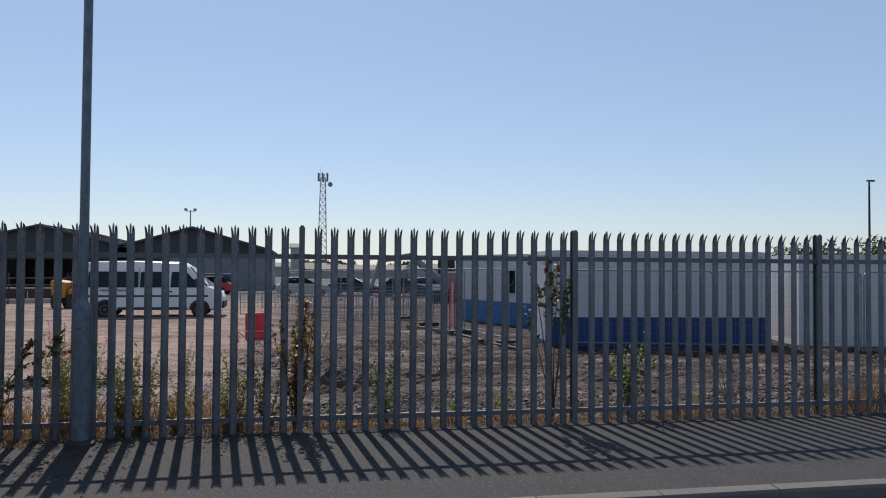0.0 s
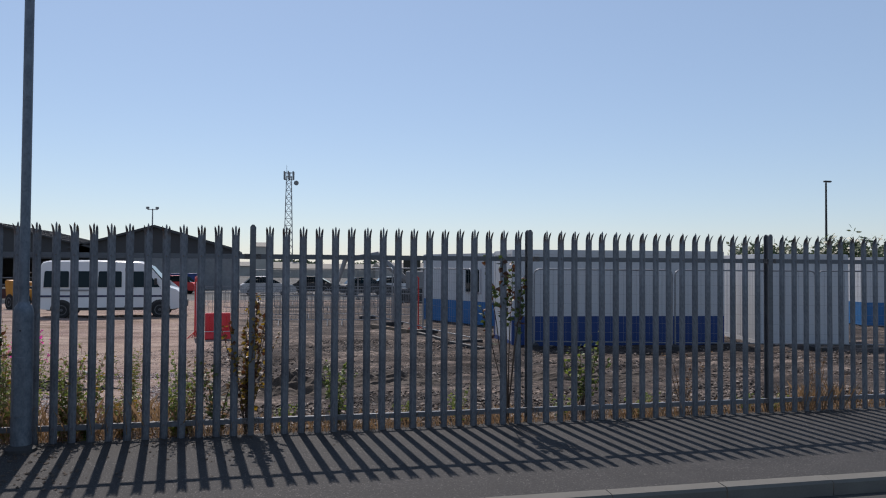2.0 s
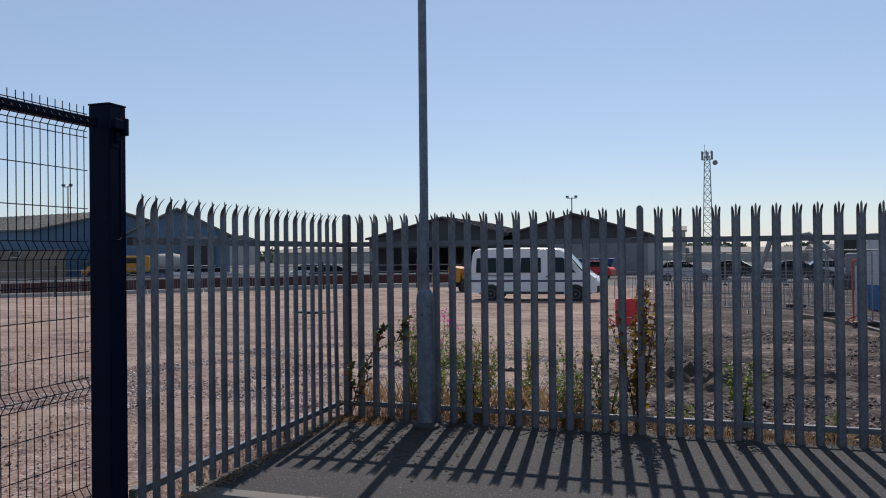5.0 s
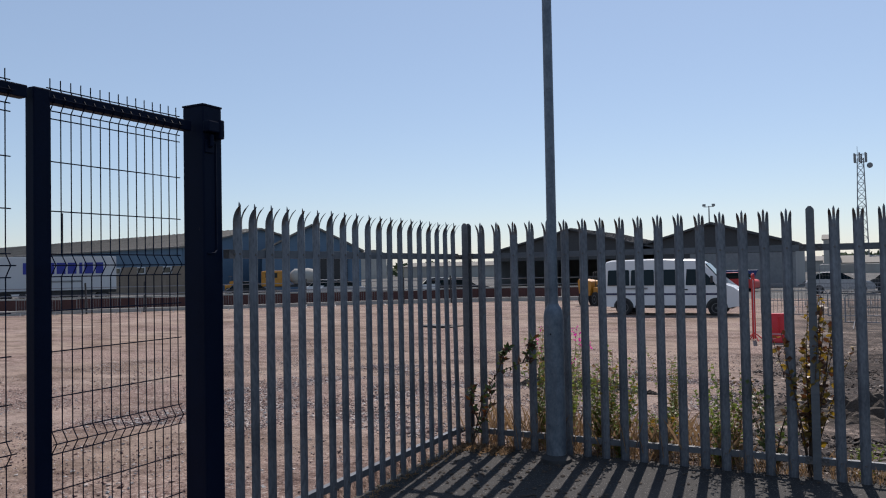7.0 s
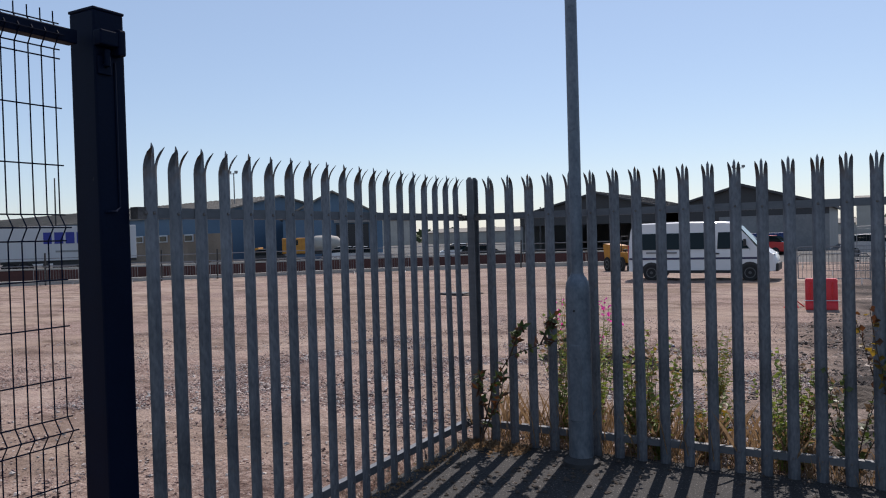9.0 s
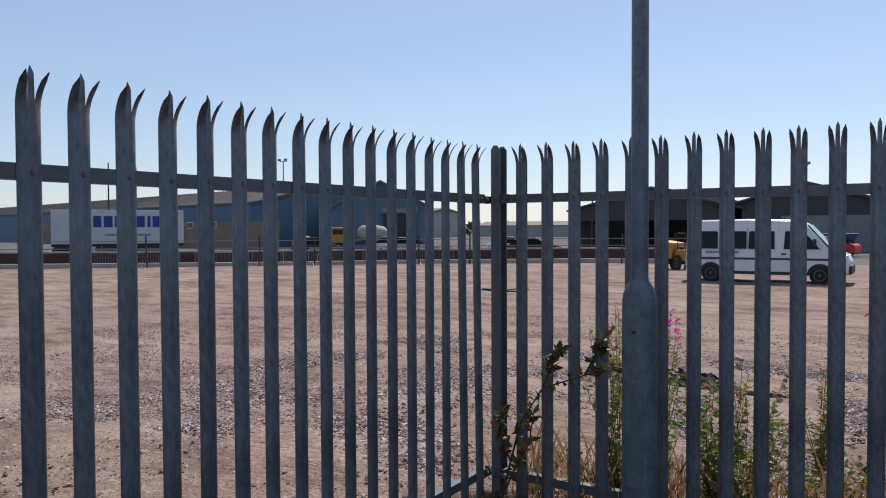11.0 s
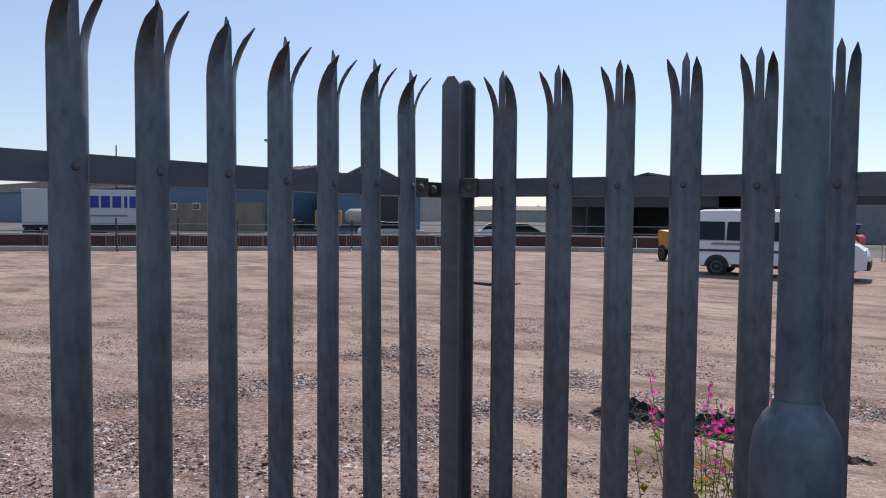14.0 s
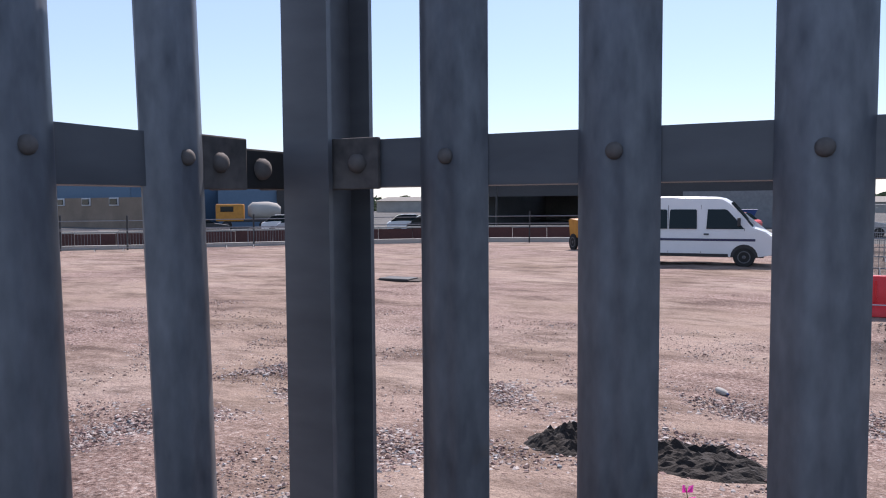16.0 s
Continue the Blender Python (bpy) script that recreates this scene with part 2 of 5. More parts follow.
def tube(bm, pts, r, sides=6, cap=True):
    """A round bar along the points; r is a number or one for each point."""
    pts = [Vector(p) for p in pts]
    rs = r if isinstance(r, (list, tuple)) else [r] * len(pts)
    rings, side = [], None
    for i, p in enumerate(pts):
        d = (pts[min(i + 1, len(pts) - 1)] - pts[max(i - 1, 0)]).normalized()
        if side is None:
            side = d.orthogonal().normalized()
        side = (side - d * side.dot(d)).normalized()
        up = d.cross(side)
        rings.append([bm.verts.new(p + (side * math.cos(a) + up * math.sin(a)) * rs[i])
                      for a in (2 * math.pi * k / sides for k in range(sides))])
    for a, b in zip(rings, rings[1:]):
        for k in range(sides):
            bm.faces.new((a[k], a[(k + 1) % sides], b[(k + 1) % sides], b[k]))
    if cap:
        bm.faces.new(rings[0][::-1])
        bm.faces.new(rings[-1])


def prism(bm, outline, lo, hi, axis="y"):
    """An outline of (a, b) pairs drawn out from lo to hi along an axis."""
    def at(a, b, c):
        return {"y": (a, c, b), "x": (c, a, b), "z": (a, b, c)}[axis]
    v0 = [bm.verts.new(at(a, b, lo)) for a, b in outline]
    v1 = [bm.verts.new(at(a, b, hi)) for a, b in outline]
    n = len(outline)
    for i in range(n):
        bm.faces.new((v0[i], v0[(i + 1) % n], v1[(i + 1) % n], v1[i]))
    bm.faces.new(v0[::-1])
    bm.faces.new(v1)


def lathe(bm, profile, sides=24):
    """Rings of (radius, height) about the z axis."""
    rings = [[bm.verts.new((r * math.cos(2 * math.pi * k / sides), r * math.sin(2 * math.pi * k / sides), z)) for k in range(sides)]
             for r, z in profile]
    for a, b in zip(rings, rings[1:]):
        for k in range(sides):
            bm.faces.new((a[k], a[(k + 1) % sides], b[(k + 1) % sides], b[k]))
    bm.faces.new(rings[0][::-1])
    bm.faces.new(rings[-1])


def smooth_step(a, b, v):
    u = min(1, max(0, (v - a) / (b - a)))
    return u * u * (3 - 2 * u)


def ground_z(x, y):
    """The yard lies lower than the pavement and falls gently away."""
    d = max(y, -0.15 - x)
    return 0.02 - 0.42 * smooth_step(0.1, 9, d) - 0.006 * max(0, min(d, 40) - 9)


# ---- ground, pavement, road ----


def yard_material():
    m = bpy.data.materials.new("yard_hardcore")
    m.use_nodes = True
    n, link = m.node_tree.nodes, m.node_tree.links.new
    bsdf = n["Principled BSDF"]
    co = n.new("ShaderNodeTexCoord")

    def tex(scale, detail=6, rough=0.6, stretch=None):
        t = n.new("ShaderNodeTexNoise")
        t.inputs["Scale"].default_value, t.inputs["Detail"].default_value, t.inputs["Roughness"].default_value = scale, detail, rough
        if stretch:
            mp = n.new("ShaderNodeMapping")
            mp.inputs["Scale"].default_value = stretch
            link(co.outputs["Object"], mp.inputs[0])
            link(mp.outputs[0], t.inputs["Vector"])
        else:
            link(co.outputs["Object"], t.inputs["Vector"])
        return t.outputs["Fac"]

    def ramp(fac, stops):
        r = n.new("ShaderNodeValToRGB")
        while len(r.color_ramp.elements) < len(stops):
            r.color_ramp.elements.new(0.5)
        for e, (p, c) in zip(r.color_ramp.elements, stops):
            e.position, e.color = p, (*c, 1)
        link(fac, r.inputs[0])
        return r.outputs[0]

    def mix(fac, a, b, mode="MIX"):
        x = n.new("ShaderNodeMix")
        x.data_type, x.blend_type = "RGBA", mode
        link(fac, x.inputs["Factor"])
        link(a, x.inputs["A"])
        link(b, x.inputs["B"])
        return x.outputs["Result"]

    dusty = ramp(tex(0.35, 8), [(0.3, (0.180, 0.127, 0.096)), (0.5, (0.265, 0.198, 0.160)), (0.7, (0.335, 0.266, 0.226))])
    grit = ramp(tex(24, 4, 0.7), [(0.35, (0.070, 0.042, 0.036)), (0.46, (0.200, 0.132, 0.112)), (0.58, (0.300, 0.225, 0.196)), (0.68, (0.430, 0.375, 0.345))])
    near = ramp(tex(0.22, 5), [(0.42, (0, 0, 0)), (0.6, (1, 1, 1))])
    yard = mix(near, dusty, grit)
    streak = ramp(tex(1.5, 10, 0.76, (0.45, 1.0, 1)), [(0.38, (0.34, 0.29, 0.27)), (0.53, (1, 1, 1)), (0.7, (1.12, 1.1, 1.08))])
    one = n.new("ShaderNodeValue")
    one.outputs[0].default_value = 0.8
    yard = mix(one.outputs[0], yard, streak, "MULTIPLY")
    fleck = ramp(tex(60, 3, 0.6), [(0.34, (0.6, 0.55, 0.53)), (0.46, (1, 1, 1)), (0.66, (1.3, 1.3, 1.3))])
    yard = mix(one.outputs[0], yard, fleck, "MULTIPLY")
    mud = ramp(tex(1.1, 9, 0.7, (0.5, 1.4, 1)), [(0.34, (0.010, 0.008, 0.007)), (0.47, (0.040, 0.031, 0.028)), (0.57, (0.100, 0.078, 0.067)), (0.68, (0.260, 0.208, 0.178))])
    half = n.new("ShaderNodeValue")
    half.outputs[0].default_value = 0.9
    mud = mix(half.outputs[0], mud, ramp(tex(14, 6, 0.75), [(0.36, (0.25, 0.23, 0.22)), (0.53, (1, 1, 1)), (0.66, (2.3, 2.2, 2.1))]), "MULTIPLY")
    sep = n.new("ShaderNodeSeparateXYZ")
    link(co.outputs["Object"], sep.inputs[0])
    wob = n.new("ShaderNodeMath")
    wob.operation = "MULTIPLY_ADD"
    wob.inputs[1].default_value = 3.0
    link(tex(0.5, 4), wob.inputs[0])
    link(sep.outputs[0], wob.inputs[2])
    edge = n.new("ShaderNodeMapRange")
    edge.inputs["From Min"].default_value, edge.inputs["From Max"].default_value = 2.6, 4.2
    link(wob.outputs[0], edge.inputs["Value"])
    far = n.new("ShaderNodeMapRange")
    far.inputs["From Min"].default_value, far.inputs["From Max"].default_value = 46, 36
    link(sep.outputs[1], far.inputs["Value"])
    both = n.new("ShaderNodeMath")
    both.operation = "MULTIPLY"
    link(edge.outputs[0], both.inputs[0])
    link(far.outputs[0], both.inputs[1])
    diag, top_, out_, beyond = (n.new("ShaderNodeMath") for _ in range(4))
    diag.operation, top_.operation, out_.operation, beyond.operation = "MULTIPLY_ADD", "SUBTRACT", "MAXIMUM", "GREATER_THAN"
    diag.inputs[1].default_value = -0.9
    link(sep.outputs[0], diag.inputs[0])
    link(sep.outputs[1], diag.inputs[2])
    shift = n.new("ShaderNodeMath")
    shift.operation = "SUBTRACT"
    shift.inputs[1].default_value = 54.0
    link(diag.outputs[0], shift.inputs[0])
    top_.inputs[1].default_value = 43.5
    link(sep.outputs[1], top_.inputs[0])
    link(shift.outputs[0], out_.inputs[0])
    link(top_.outputs[0], out_.inputs[1])
    link(out_.outputs[0], beyond.inputs[0])
    beyond.inputs[1].default_value = 0.0
    tarmac = ramp(tex(0.15, 6), [(0.35, (0.072, 0.071, 0.068)), (0.6, (0.122, 0.119, 0.115))])
    link(mix(beyond.outputs[0], mix(both.outputs[0], yard, mud), tarmac), bsdf.inputs["Base Color"])
    bsdf.inputs["Roughness"].default_value = 0.95
    bsdf.inputs["Specular IOR Level"].default_value = 0.2
    b1, b2 = n.new("ShaderNodeBump"), n.new("ShaderNodeBump")
    b1.inputs["Strength"].default_value, b1.inputs["Distance"].default_value = 0.8, 0.03
    b2.inputs["Strength"].default_value, b2.inputs["Distance"].default_value = 0.7, 0.12
    link(tex(26, 4, 0.7), b1.inputs["Height"])
    link(tex(2.2, 6, 0.65), b2.inputs["Height"])
    link(b2.outputs[0], b1.inputs["Normal"])
    link(b1.outputs[0], bsdf.inputs["Normal"])
    return m


def grid_lines(lo, hi, fine_lo, fine_hi, step, grow=1.35):
    """Coordinates that are close together in the middle and widen outwards."""
    out = [fine_lo + step * i for i in range(int((fine_hi - fine_lo) / step) + 1)]
    d = step
    while out[-1] < hi:
        d *= grow
        out.append(out[-1] + d)
    d = step
    while out[0] > lo:
        d *= grow
        out.insert(0, out[0] - d)
    return out


def build_ground():
    xs = grid_lines(-2500, 2500, -8, 16, 0.16)
    ys = grid_lines(-60, 3000, 0.0, 16, 0.16)
    verts, faces = [], []
    for y in ys:
        for x in xs:
            z = ground_z(x, y)
            if y < 0 and x > -0.2:
                z = -0.5
            d = max(y, -0.15 - x)
            if d > 0.1:
                rough = 0.035 * smooth_step(0.1, 1.0, d) * (1 - smooth_step(25, 60, d))
                muddy = smooth_step(0.5, 3.5, x) * smooth_step(0.4, 2.5, y) * (1 - smooth_step(14, 26, y))
                z += rough * noise.noise((x * 0.9, y * 0.9, 0)) + muddy * (
                    0.10 * noise.noise((x * 0.5, y * 1.3, 3)) + 0.05 * noise.noise((x * 2.1, y * 2.6, 7)) + 0.03 * noise.noise((x * 4.3, y * 4.3, 9)))
            verts.append((x, y, z))
    w = len(xs)
    for j in range(len(ys) - 1):
        for i in range(w - 1):
            faces.append((j * w + i, j * w + i + 1, (j + 1) * w + i + 1, (j + 1) * w + i))
    me = bpy.data.meshes.new("ground")
    me.from_pydata(verts, [], faces)
    me.materials.append(yard_material())
    for p in me.polygons:
        p.use_smooth = True
    return tagged(new("ground", me), "pinkish brown hardcore yard with churned dark mud and ruts", "ground", kind="structure")


build_ground()

bm = bmesh.new()
prism(bm, [(-2.12, -0.003), (0.06, 0.045), (0.06, -0.4), (-2.12, -0.4)], -0.12, 70, "x")
tagged(part("pavement", bm, ASPHALT), "worn dark grey asphalt footway beside the fence", "pavement", kind="structure")
bm = bmesh.new()
prism(bm, [(-9.5, -0.10), (-2.25, -0.12), (-2.25, -0.45), (-9.5, -0.45)], -0.3, 70, "x")
tagged(part("road", bm, ROADM), "dark asphalt road surface along the kerb", "road", kind="structure")
bm = bmesh.new()
prism(bm, [(-60, -0.09), (-9.5, -0.09), (-9.5, -0.45), (-60, -0.45)], -40, 70, "x")
tagged(part("road_verge", bm, ROADM), "asphalt apron on the far side of the road", "road", kind="structure")

kerb = thing("kerb", "row of pale grey concrete kerb stones", "kerb", kind="structure")
bm = bmesh.new()
prism(bm, [(-2.245, -0.3), (-2.245, -0.03), (-2.23, -0.008), (-2.125, 0.0), (-2.125, -0.3)], 0.004, 0.911, "x")
kerb_stone = part("kerb_stone", bm, KERBM, kerb)
kerb_stone.location = (-0.2, 0, 0)
for i in range(1, 40):
    again(kerb_stone, kerb, pose(-0.2 + 0.915 * i, random.uniform(-0.003, 0.003), random.uniform(-0.003, 0.003)))

# ---- palisade fences ----
PITCH = 2.75 / 18
TOP = 1.988


def pale_mesh():
    """One W-section pale with a triple pointed, splayed head; its front is y = 0."""
    bm = bmesh.new()
    edge = [(0.010, 0.0), (0.018, 0.0036), (0.026, 0.0082), (0.0345, 0.0185)]
    prof = [(-x, y) for x, y in reversed(edge)] + [(-0.005, 0.0012), (0.005, 0.0012)] + edge
    th = 0.003
    split = TOP - 0.115

    def ring(z, pts):
        return [bm.verts.new((x, y, z)) for x, y in pts] + [bm.verts.new((x * 0.97, y + th, z)) for x, y in reversed(pts)]

    def skin(rings):
        for a, b in zip(rings, rings[1:]):
            n = len(a)
            for i in range(n):
                bm.faces.new((a[i], a[(i + 1) % n], b[(i + 1) % n], b[i]))
        bm.faces.new(rings[0][::-1])
        bm.faces.new(rings[-1])

    skin([ring(z, prof) for z in (0.04, 0.5, 1.0, 1.5, split)])
    # middle tine: straight, with a pointed tip
    mid = prof[3:7]
    skin([ring(split, mid), ring(TOP - 0.022, [(x * 0.82, y) for x, y in mid]), ring(TOP, [(x * 0.06, 0.004) for x, y in mid])])
    # two outer tines: the side flanges of the pale, bent out sideways and forwards
    for s in (-1, 1):
        rings = []
        for u, w in ((0, 1.0), (0.2, 0.98), (0.4, 0.92), (0.58, 0.84), (0.78, 0.70), (1.0, 0.06)):
            dx, dy = 0.009 * u ** 1.6, -0.046 * u ** 2.3
            rings.append(ring(split + u * 0.095, [(s * (0.0225 + (x - 0.0225) * w + dx), 0.007 + (y - 0.007) * w * (1 - 0.5 * u) + dy) for x, y in edge]))
        skin(rings)
    return bm


def post_mesh(h=1.99):
    """An I-section post, flanges to front and back, its top cut to a blunt point."""
    bm = bmesh.new()
    for y0, y1 in ((0.0, 0.007), (0.078, 0.085)):
        prism(bm, [(-0.027, -0.3), (0.027, -0.3), (0.027, h - 0.022), (0.010, h), (-0.010, h), (-0.027, h - 0.022)], y0, y1, "y")
    box(bm, (0.0, 0.0425, (h - 0.31) / 2), (0.006, 0.071, h + 0.29))
    return bm


def bolt_mesh():
    bm = bmesh.new()
    lathe(bm, [(0.0074, 0.0), (0.0072, 0.0022), (0.0060, 0.0042), (0.0040, 0.0054), (0.0016, 0.0058)], 14)
    bmesh.ops.rotate(bm, cent=(0, 0, 0), matrix=Matrix.Rotation(radians(90), 3, "X"), verts=bm.verts)
    return bm


def rail_mesh(length, leg_up):
    """An angle rail; its flat leg points back, at the top of the lower rail and at the foot of the upper one."""
    bm = bmesh.new()
    f = -1 if leg_up else 1
    prism(bm, [(0.0185, -0.023 * f), (0.0185, 0.023 * f), (0.0235, 0.023 * f), (0.0235, -0.018 * f), (0.062, -0.018 * f), (0.062, -0.023 * f)], 0, length, "x")
    return bm


def fishplate_mesh():
    bm = bmesh.new()
    box(bm, (0, 0.008, 0), (0.062, 0.006, 0.05), 0.0015)
    box(bm, (-0.028, 0.028, 0), (0.006, 0.044, 0.05), 0.0015)
    return bm


RAILS = (0.172, 1.696)
pale0 = bolt0 = None


def fence(name, label, m, pales, posts, bays):
    """pales and posts: places along the fence; bays: (start, end) of each pair of rails."""
    global pale0, bolt0
    top = thing(name, label, "fence", m)
    for k in pales:
        near = 0.4 if k < 0.7 else 1.0
        lean = pose(k + near * random.uniform(-0.002, 0.002), random.uniform(-0.002, 0.002), random.uniform(-0.004, 0.004), random.uniform(-0.08, 0.08), near * random.uniform(-0.08, 0.08), random.uniform(-2, 2))
        if m != Matrix.Identity(4) and k > 2.55:
            # the two pales beside the corner hang slightly askew
            lean = lean @ Matrix.Translation((0, 0, RAILS[1])) @ pose(0, 0, 0, 0, -1.3 if k > 2.7 else -0.8, 0) @ Matrix.Translation((0, 0, -RAILS[1]))
        if pale0 is None:
            pale0 = part("pale", pale_mesh(), GALV, top, smooth=True)
            bolt0 = part("bolt", bolt_mesh(), RUST, pale0, smooth=True)
            pale0.matrix_basis = lean
            bolt0.location = (0, 0.0015, RAILS[1])
            p = pale0
        else:
            p = again(pale0, top, lean, "pale")
            again(bolt0, p, pose(0, 0.0015, RAILS[1]), "bolt")
        again(bolt0, p, pose(0, 0.0015, RAILS[0]), "bolt")
    first = None
    for x in posts:
        if first is None:
            first = part("post", post_mesh(), GALV_RAIL, top)
            first.location = (x, 0, 0)
        else:
            again(first, top, pose(x, 0, random.uniform(-0.006, 0.006)), "post")
    made = {}
    plate = None
    for a, b in bays:
        ln = round(b - a - 0.07, 3)
        for z in RAILS:
            if (ln, z) not in made:
                made[ln, z] = part("rail", rail_mesh(ln, z < 1), GALV_RAIL, top)
                made[ln, z].location = (a + 0.035, 0, z)
            else:
                again(made[ln, z], top, pose(a + 0.035, 0, z), "rail")
            for x, flip in ((a + 0.045, 0), (b - 0.045, 180)):
                mm = pose(x, 0.007, z) @ Matrix.Diagonal((-1 if flip else 1, 1, 1, 1))
                if plate is None:
                    plate = part("fishplate", fishplate_mesh(), RUST, top)
                    plate.matrix_basis = mm
                    p = plate
                else:
                    p = again(plate, top, mm, "fishplate")
                again(bolt0, p, pose(0.008, 0.005, 0) @ Matrix.Diagonal((1.3, 1.3, 1.3, 1)), "bolt")
    return top


fence("palisade_fence", "grey galvanised steel palisade fence along the asphalt footway", Matrix.Identity(4),
      [k * PITCH for k in range(1, 90) if k % 18], [18 * PITCH * i - (0.03 if i == 2 else 0) for i in range(0, 6)], [(2.75 * i, 2.75 * i + 2.75) for i in range(5)])
gate_side = fence("palisade_fence", "short galvanised palisade fence running from corner post to black gate post",
      pose(-0.034, -0.018, 0, 0, 0, 89.93) @ Matrix.Translation((-2.86, 0, 0)),
      [2.86 - (0.104 + 0.1502 * (k - 1)) for k in range(1, 18)] + [2.86 - 2.645, 2.86 - 2.773], [], [(0.0, 2.86)])
# dark straps that tie the short fence's rails to the corner post
strap0 = None
for z in RAILS:
    if strap0 is None:
        bm = bmesh.new()
        box(bm, (2.862, 0.017, 0), (0.135, 0.006, 0.040), 0.002)
        box(bm, (2.927, 0.040, 0), (0.006, 0.046, 0.040), 0.002)
        strap0 = part("strap", bm, VANDARK, gate_side, "blackened steel strap")
        strap0.location.z = z - 0.004
        st = strap0
    else:
        st = again(strap0, gate_side, pose(0, 0, z - 0.004), "strap")
    again(bolt0, st, pose(2.868, 0.013, 0) @ Matrix.Diagonal((1.5, 1.5, 1.5, 1)), "bolt")
# ---- lamp post ----
lamp = thing("lamp_post", "grey galvanised street lamp post standing on asphalt footway", "lamp post", pose(0.882, -0.205, 0.036))
bm = bmesh.new()
lathe(bm, [(0.080, -0.05), (0.080, 1.10), (0.079, 1.16), (0.073, 1.20), (0.060, 1.228), (0.046, 1.245), (0.043, 1.26)], 32)
part("base", bm, LAMP, lamp, "wide grey base tube with domed shoulder", True)
bm = bmesh.new()
lathe(bm, [(0.0400, 1.2), (0.0385, 3.0), (0.036, 6.0), (0.035, 6.1)], 24)
part("pole", bm, LAMP, lamp, smooth=True)
bm = bmesh.new()
box(bm, (0, -0.0775, 0.55), (0.080, 0.010, 0.50), 0.004)
part("access_door", bm, LAMP, lamp)
bm = bmesh.new()
lathe(bm, [(0.008, 0), (0.008, 0.006), (0.004, 0.008)], 10)
bmesh.ops.rotate(bm, cent=(0, 0, 0), matrix=Matrix.Rotation(radians(90), 3, "X"), verts=bm.verts)
bmesh.ops.translate(bm, vec=(0.0, -0.078, 1.02), verts=bm.verts)
part("lock", bm, VANDARK, lamp)
bm = bmesh.new()
lathe(bm, [(0.088, -0.03), (0.125, -0.02), (0.12, 0.03), (0.090, 0.05), (0.0805, 0.06)], 24)
part("collar", bm, VANDARK, lamp, "dark mastic collar round the foot", True)

# ---- black mesh gate ----
gate_post = thing("gate_post", "tall black square steel gate post with flat cap", "gate post", pose(-0.168, -2.936, 0))
bm = bmesh.new()
box(bm, (0, 0, 1.1), (0.150, 0.138, 2.8), 0.008)
part("post", bm, BLACK, gate_post)
bm = bmesh.new()
box(bm, (0, 0, 2.505), (0.156, 0.144, 0.012), 0.004)
part("cap", bm, BLACK, gate_post)
bm = bmesh.new()
tube(bm, [(0.075, -0.03, 2.28), (0.10, -0.03, 2.28), (0.10, -0.03, 2.34)], 0.012, 8)
box(bm, (0.076, -0.03, 2.28), (0.02, 0.06, 0.07), 0.003)
part("hinge", bm, BLACK, gate_post)
bm = bmesh.new()
box(bm, (0.098, -0.030, 2.385), (0.046, 0.085, 0.060), 0.006)
box(bm, (0.100, 0.024, 2.375), (0.050, 0.034, 0.105), 0.008)
part("hinge_bracket", bm, BLACK, gate_post)
bm = bmesh.new()
tube(bm, [(0.078, 0.02, 2.30), (0.078, 0.02, 1.72), (0.092, -0.01, 1.70), (0.078, -0.045, 1.70)], 0.005, 6)
part("latch_rod", bm, BLACK, gate_post)


def mesh_gate(m, width, stiles):
    g = thing("mesh_gate", "black welded wire mesh gate leaf with barbed top", "gate", m, "gate leaves")
    first = None
    for x in stiles:
        if first is None:
            bm = bmesh.new()
            box(bm, (0, 0, 1.25), (0.08, 0.06, 2.33), 0.006)
            first = part("stile", bm, BLACK, g)
            first.location.x = x
        else:
            again(first, g, pose(x, 0, 0))
    rail = None
    for z in (0.12, 2.385):
        if rail is None:
            bm = bmesh.new()
            box(bm, (width / 2, 0, 0), (width - 0.03, 0.055, 0.055), 0.005)
            rail = part("gate_rail", bm, BLACK, g)
            rail.location.z = z
        else:
            again(rail, g, pose(0, 0, z))
    folds = (0.24, 0.86, 1.64, 2.375)
    zs = [(0.12, 0)]
    for f in folds:
        zs += [(f - 0.05, 0), (f, 0.035), (f + 0.05, 0)]
    zs += [(2.47, 0)]
    wire = None
    n = int((width - 0.16) / 0.05)
    for i in range(n):
        x = 0.10 + (width - 0.2) * i / (n - 1)
        if wire is None:
            bm = bmesh.new()
            tube(bm, [(0, y + 0.004, z) for z, y in zs], 0.0028, 5)
            wire = part("wire", bm, BLACK, g)
            wire.location.x = x
        else:
            again(wire, g, pose(x, 0, 0))
    hz = sorted([f + d for f in folds for d in (-0.05, 0.0, 0.05)] + [0.45, 0.65, 1.06, 1.26, 1.44, 1.88, 2.10, 2.29])
    cross = None
    for z in hz:
        y = 0.043 if z in folds else 0.008
        if cross is None:
            bm = bmesh.new()
            tube(bm, [(0.08, 0, 0), (width - 0.08, 0, 0)], 0.003, 5)
            cross = part("cross_wire", bm, BLACK, g)
            cross.location = (0, y, z)
        else:
            again(cross, g, pose(0, y, z))
    return g


mesh_gate(pose(-0.165, -3.03, 0, 0, 0, -90), 0.92, (0.875,))
mesh_gate(pose(-0.165, -3.955, 0, 0, 0, -90), 2.4, (2.355,))

# ---- site cabins and containers ----


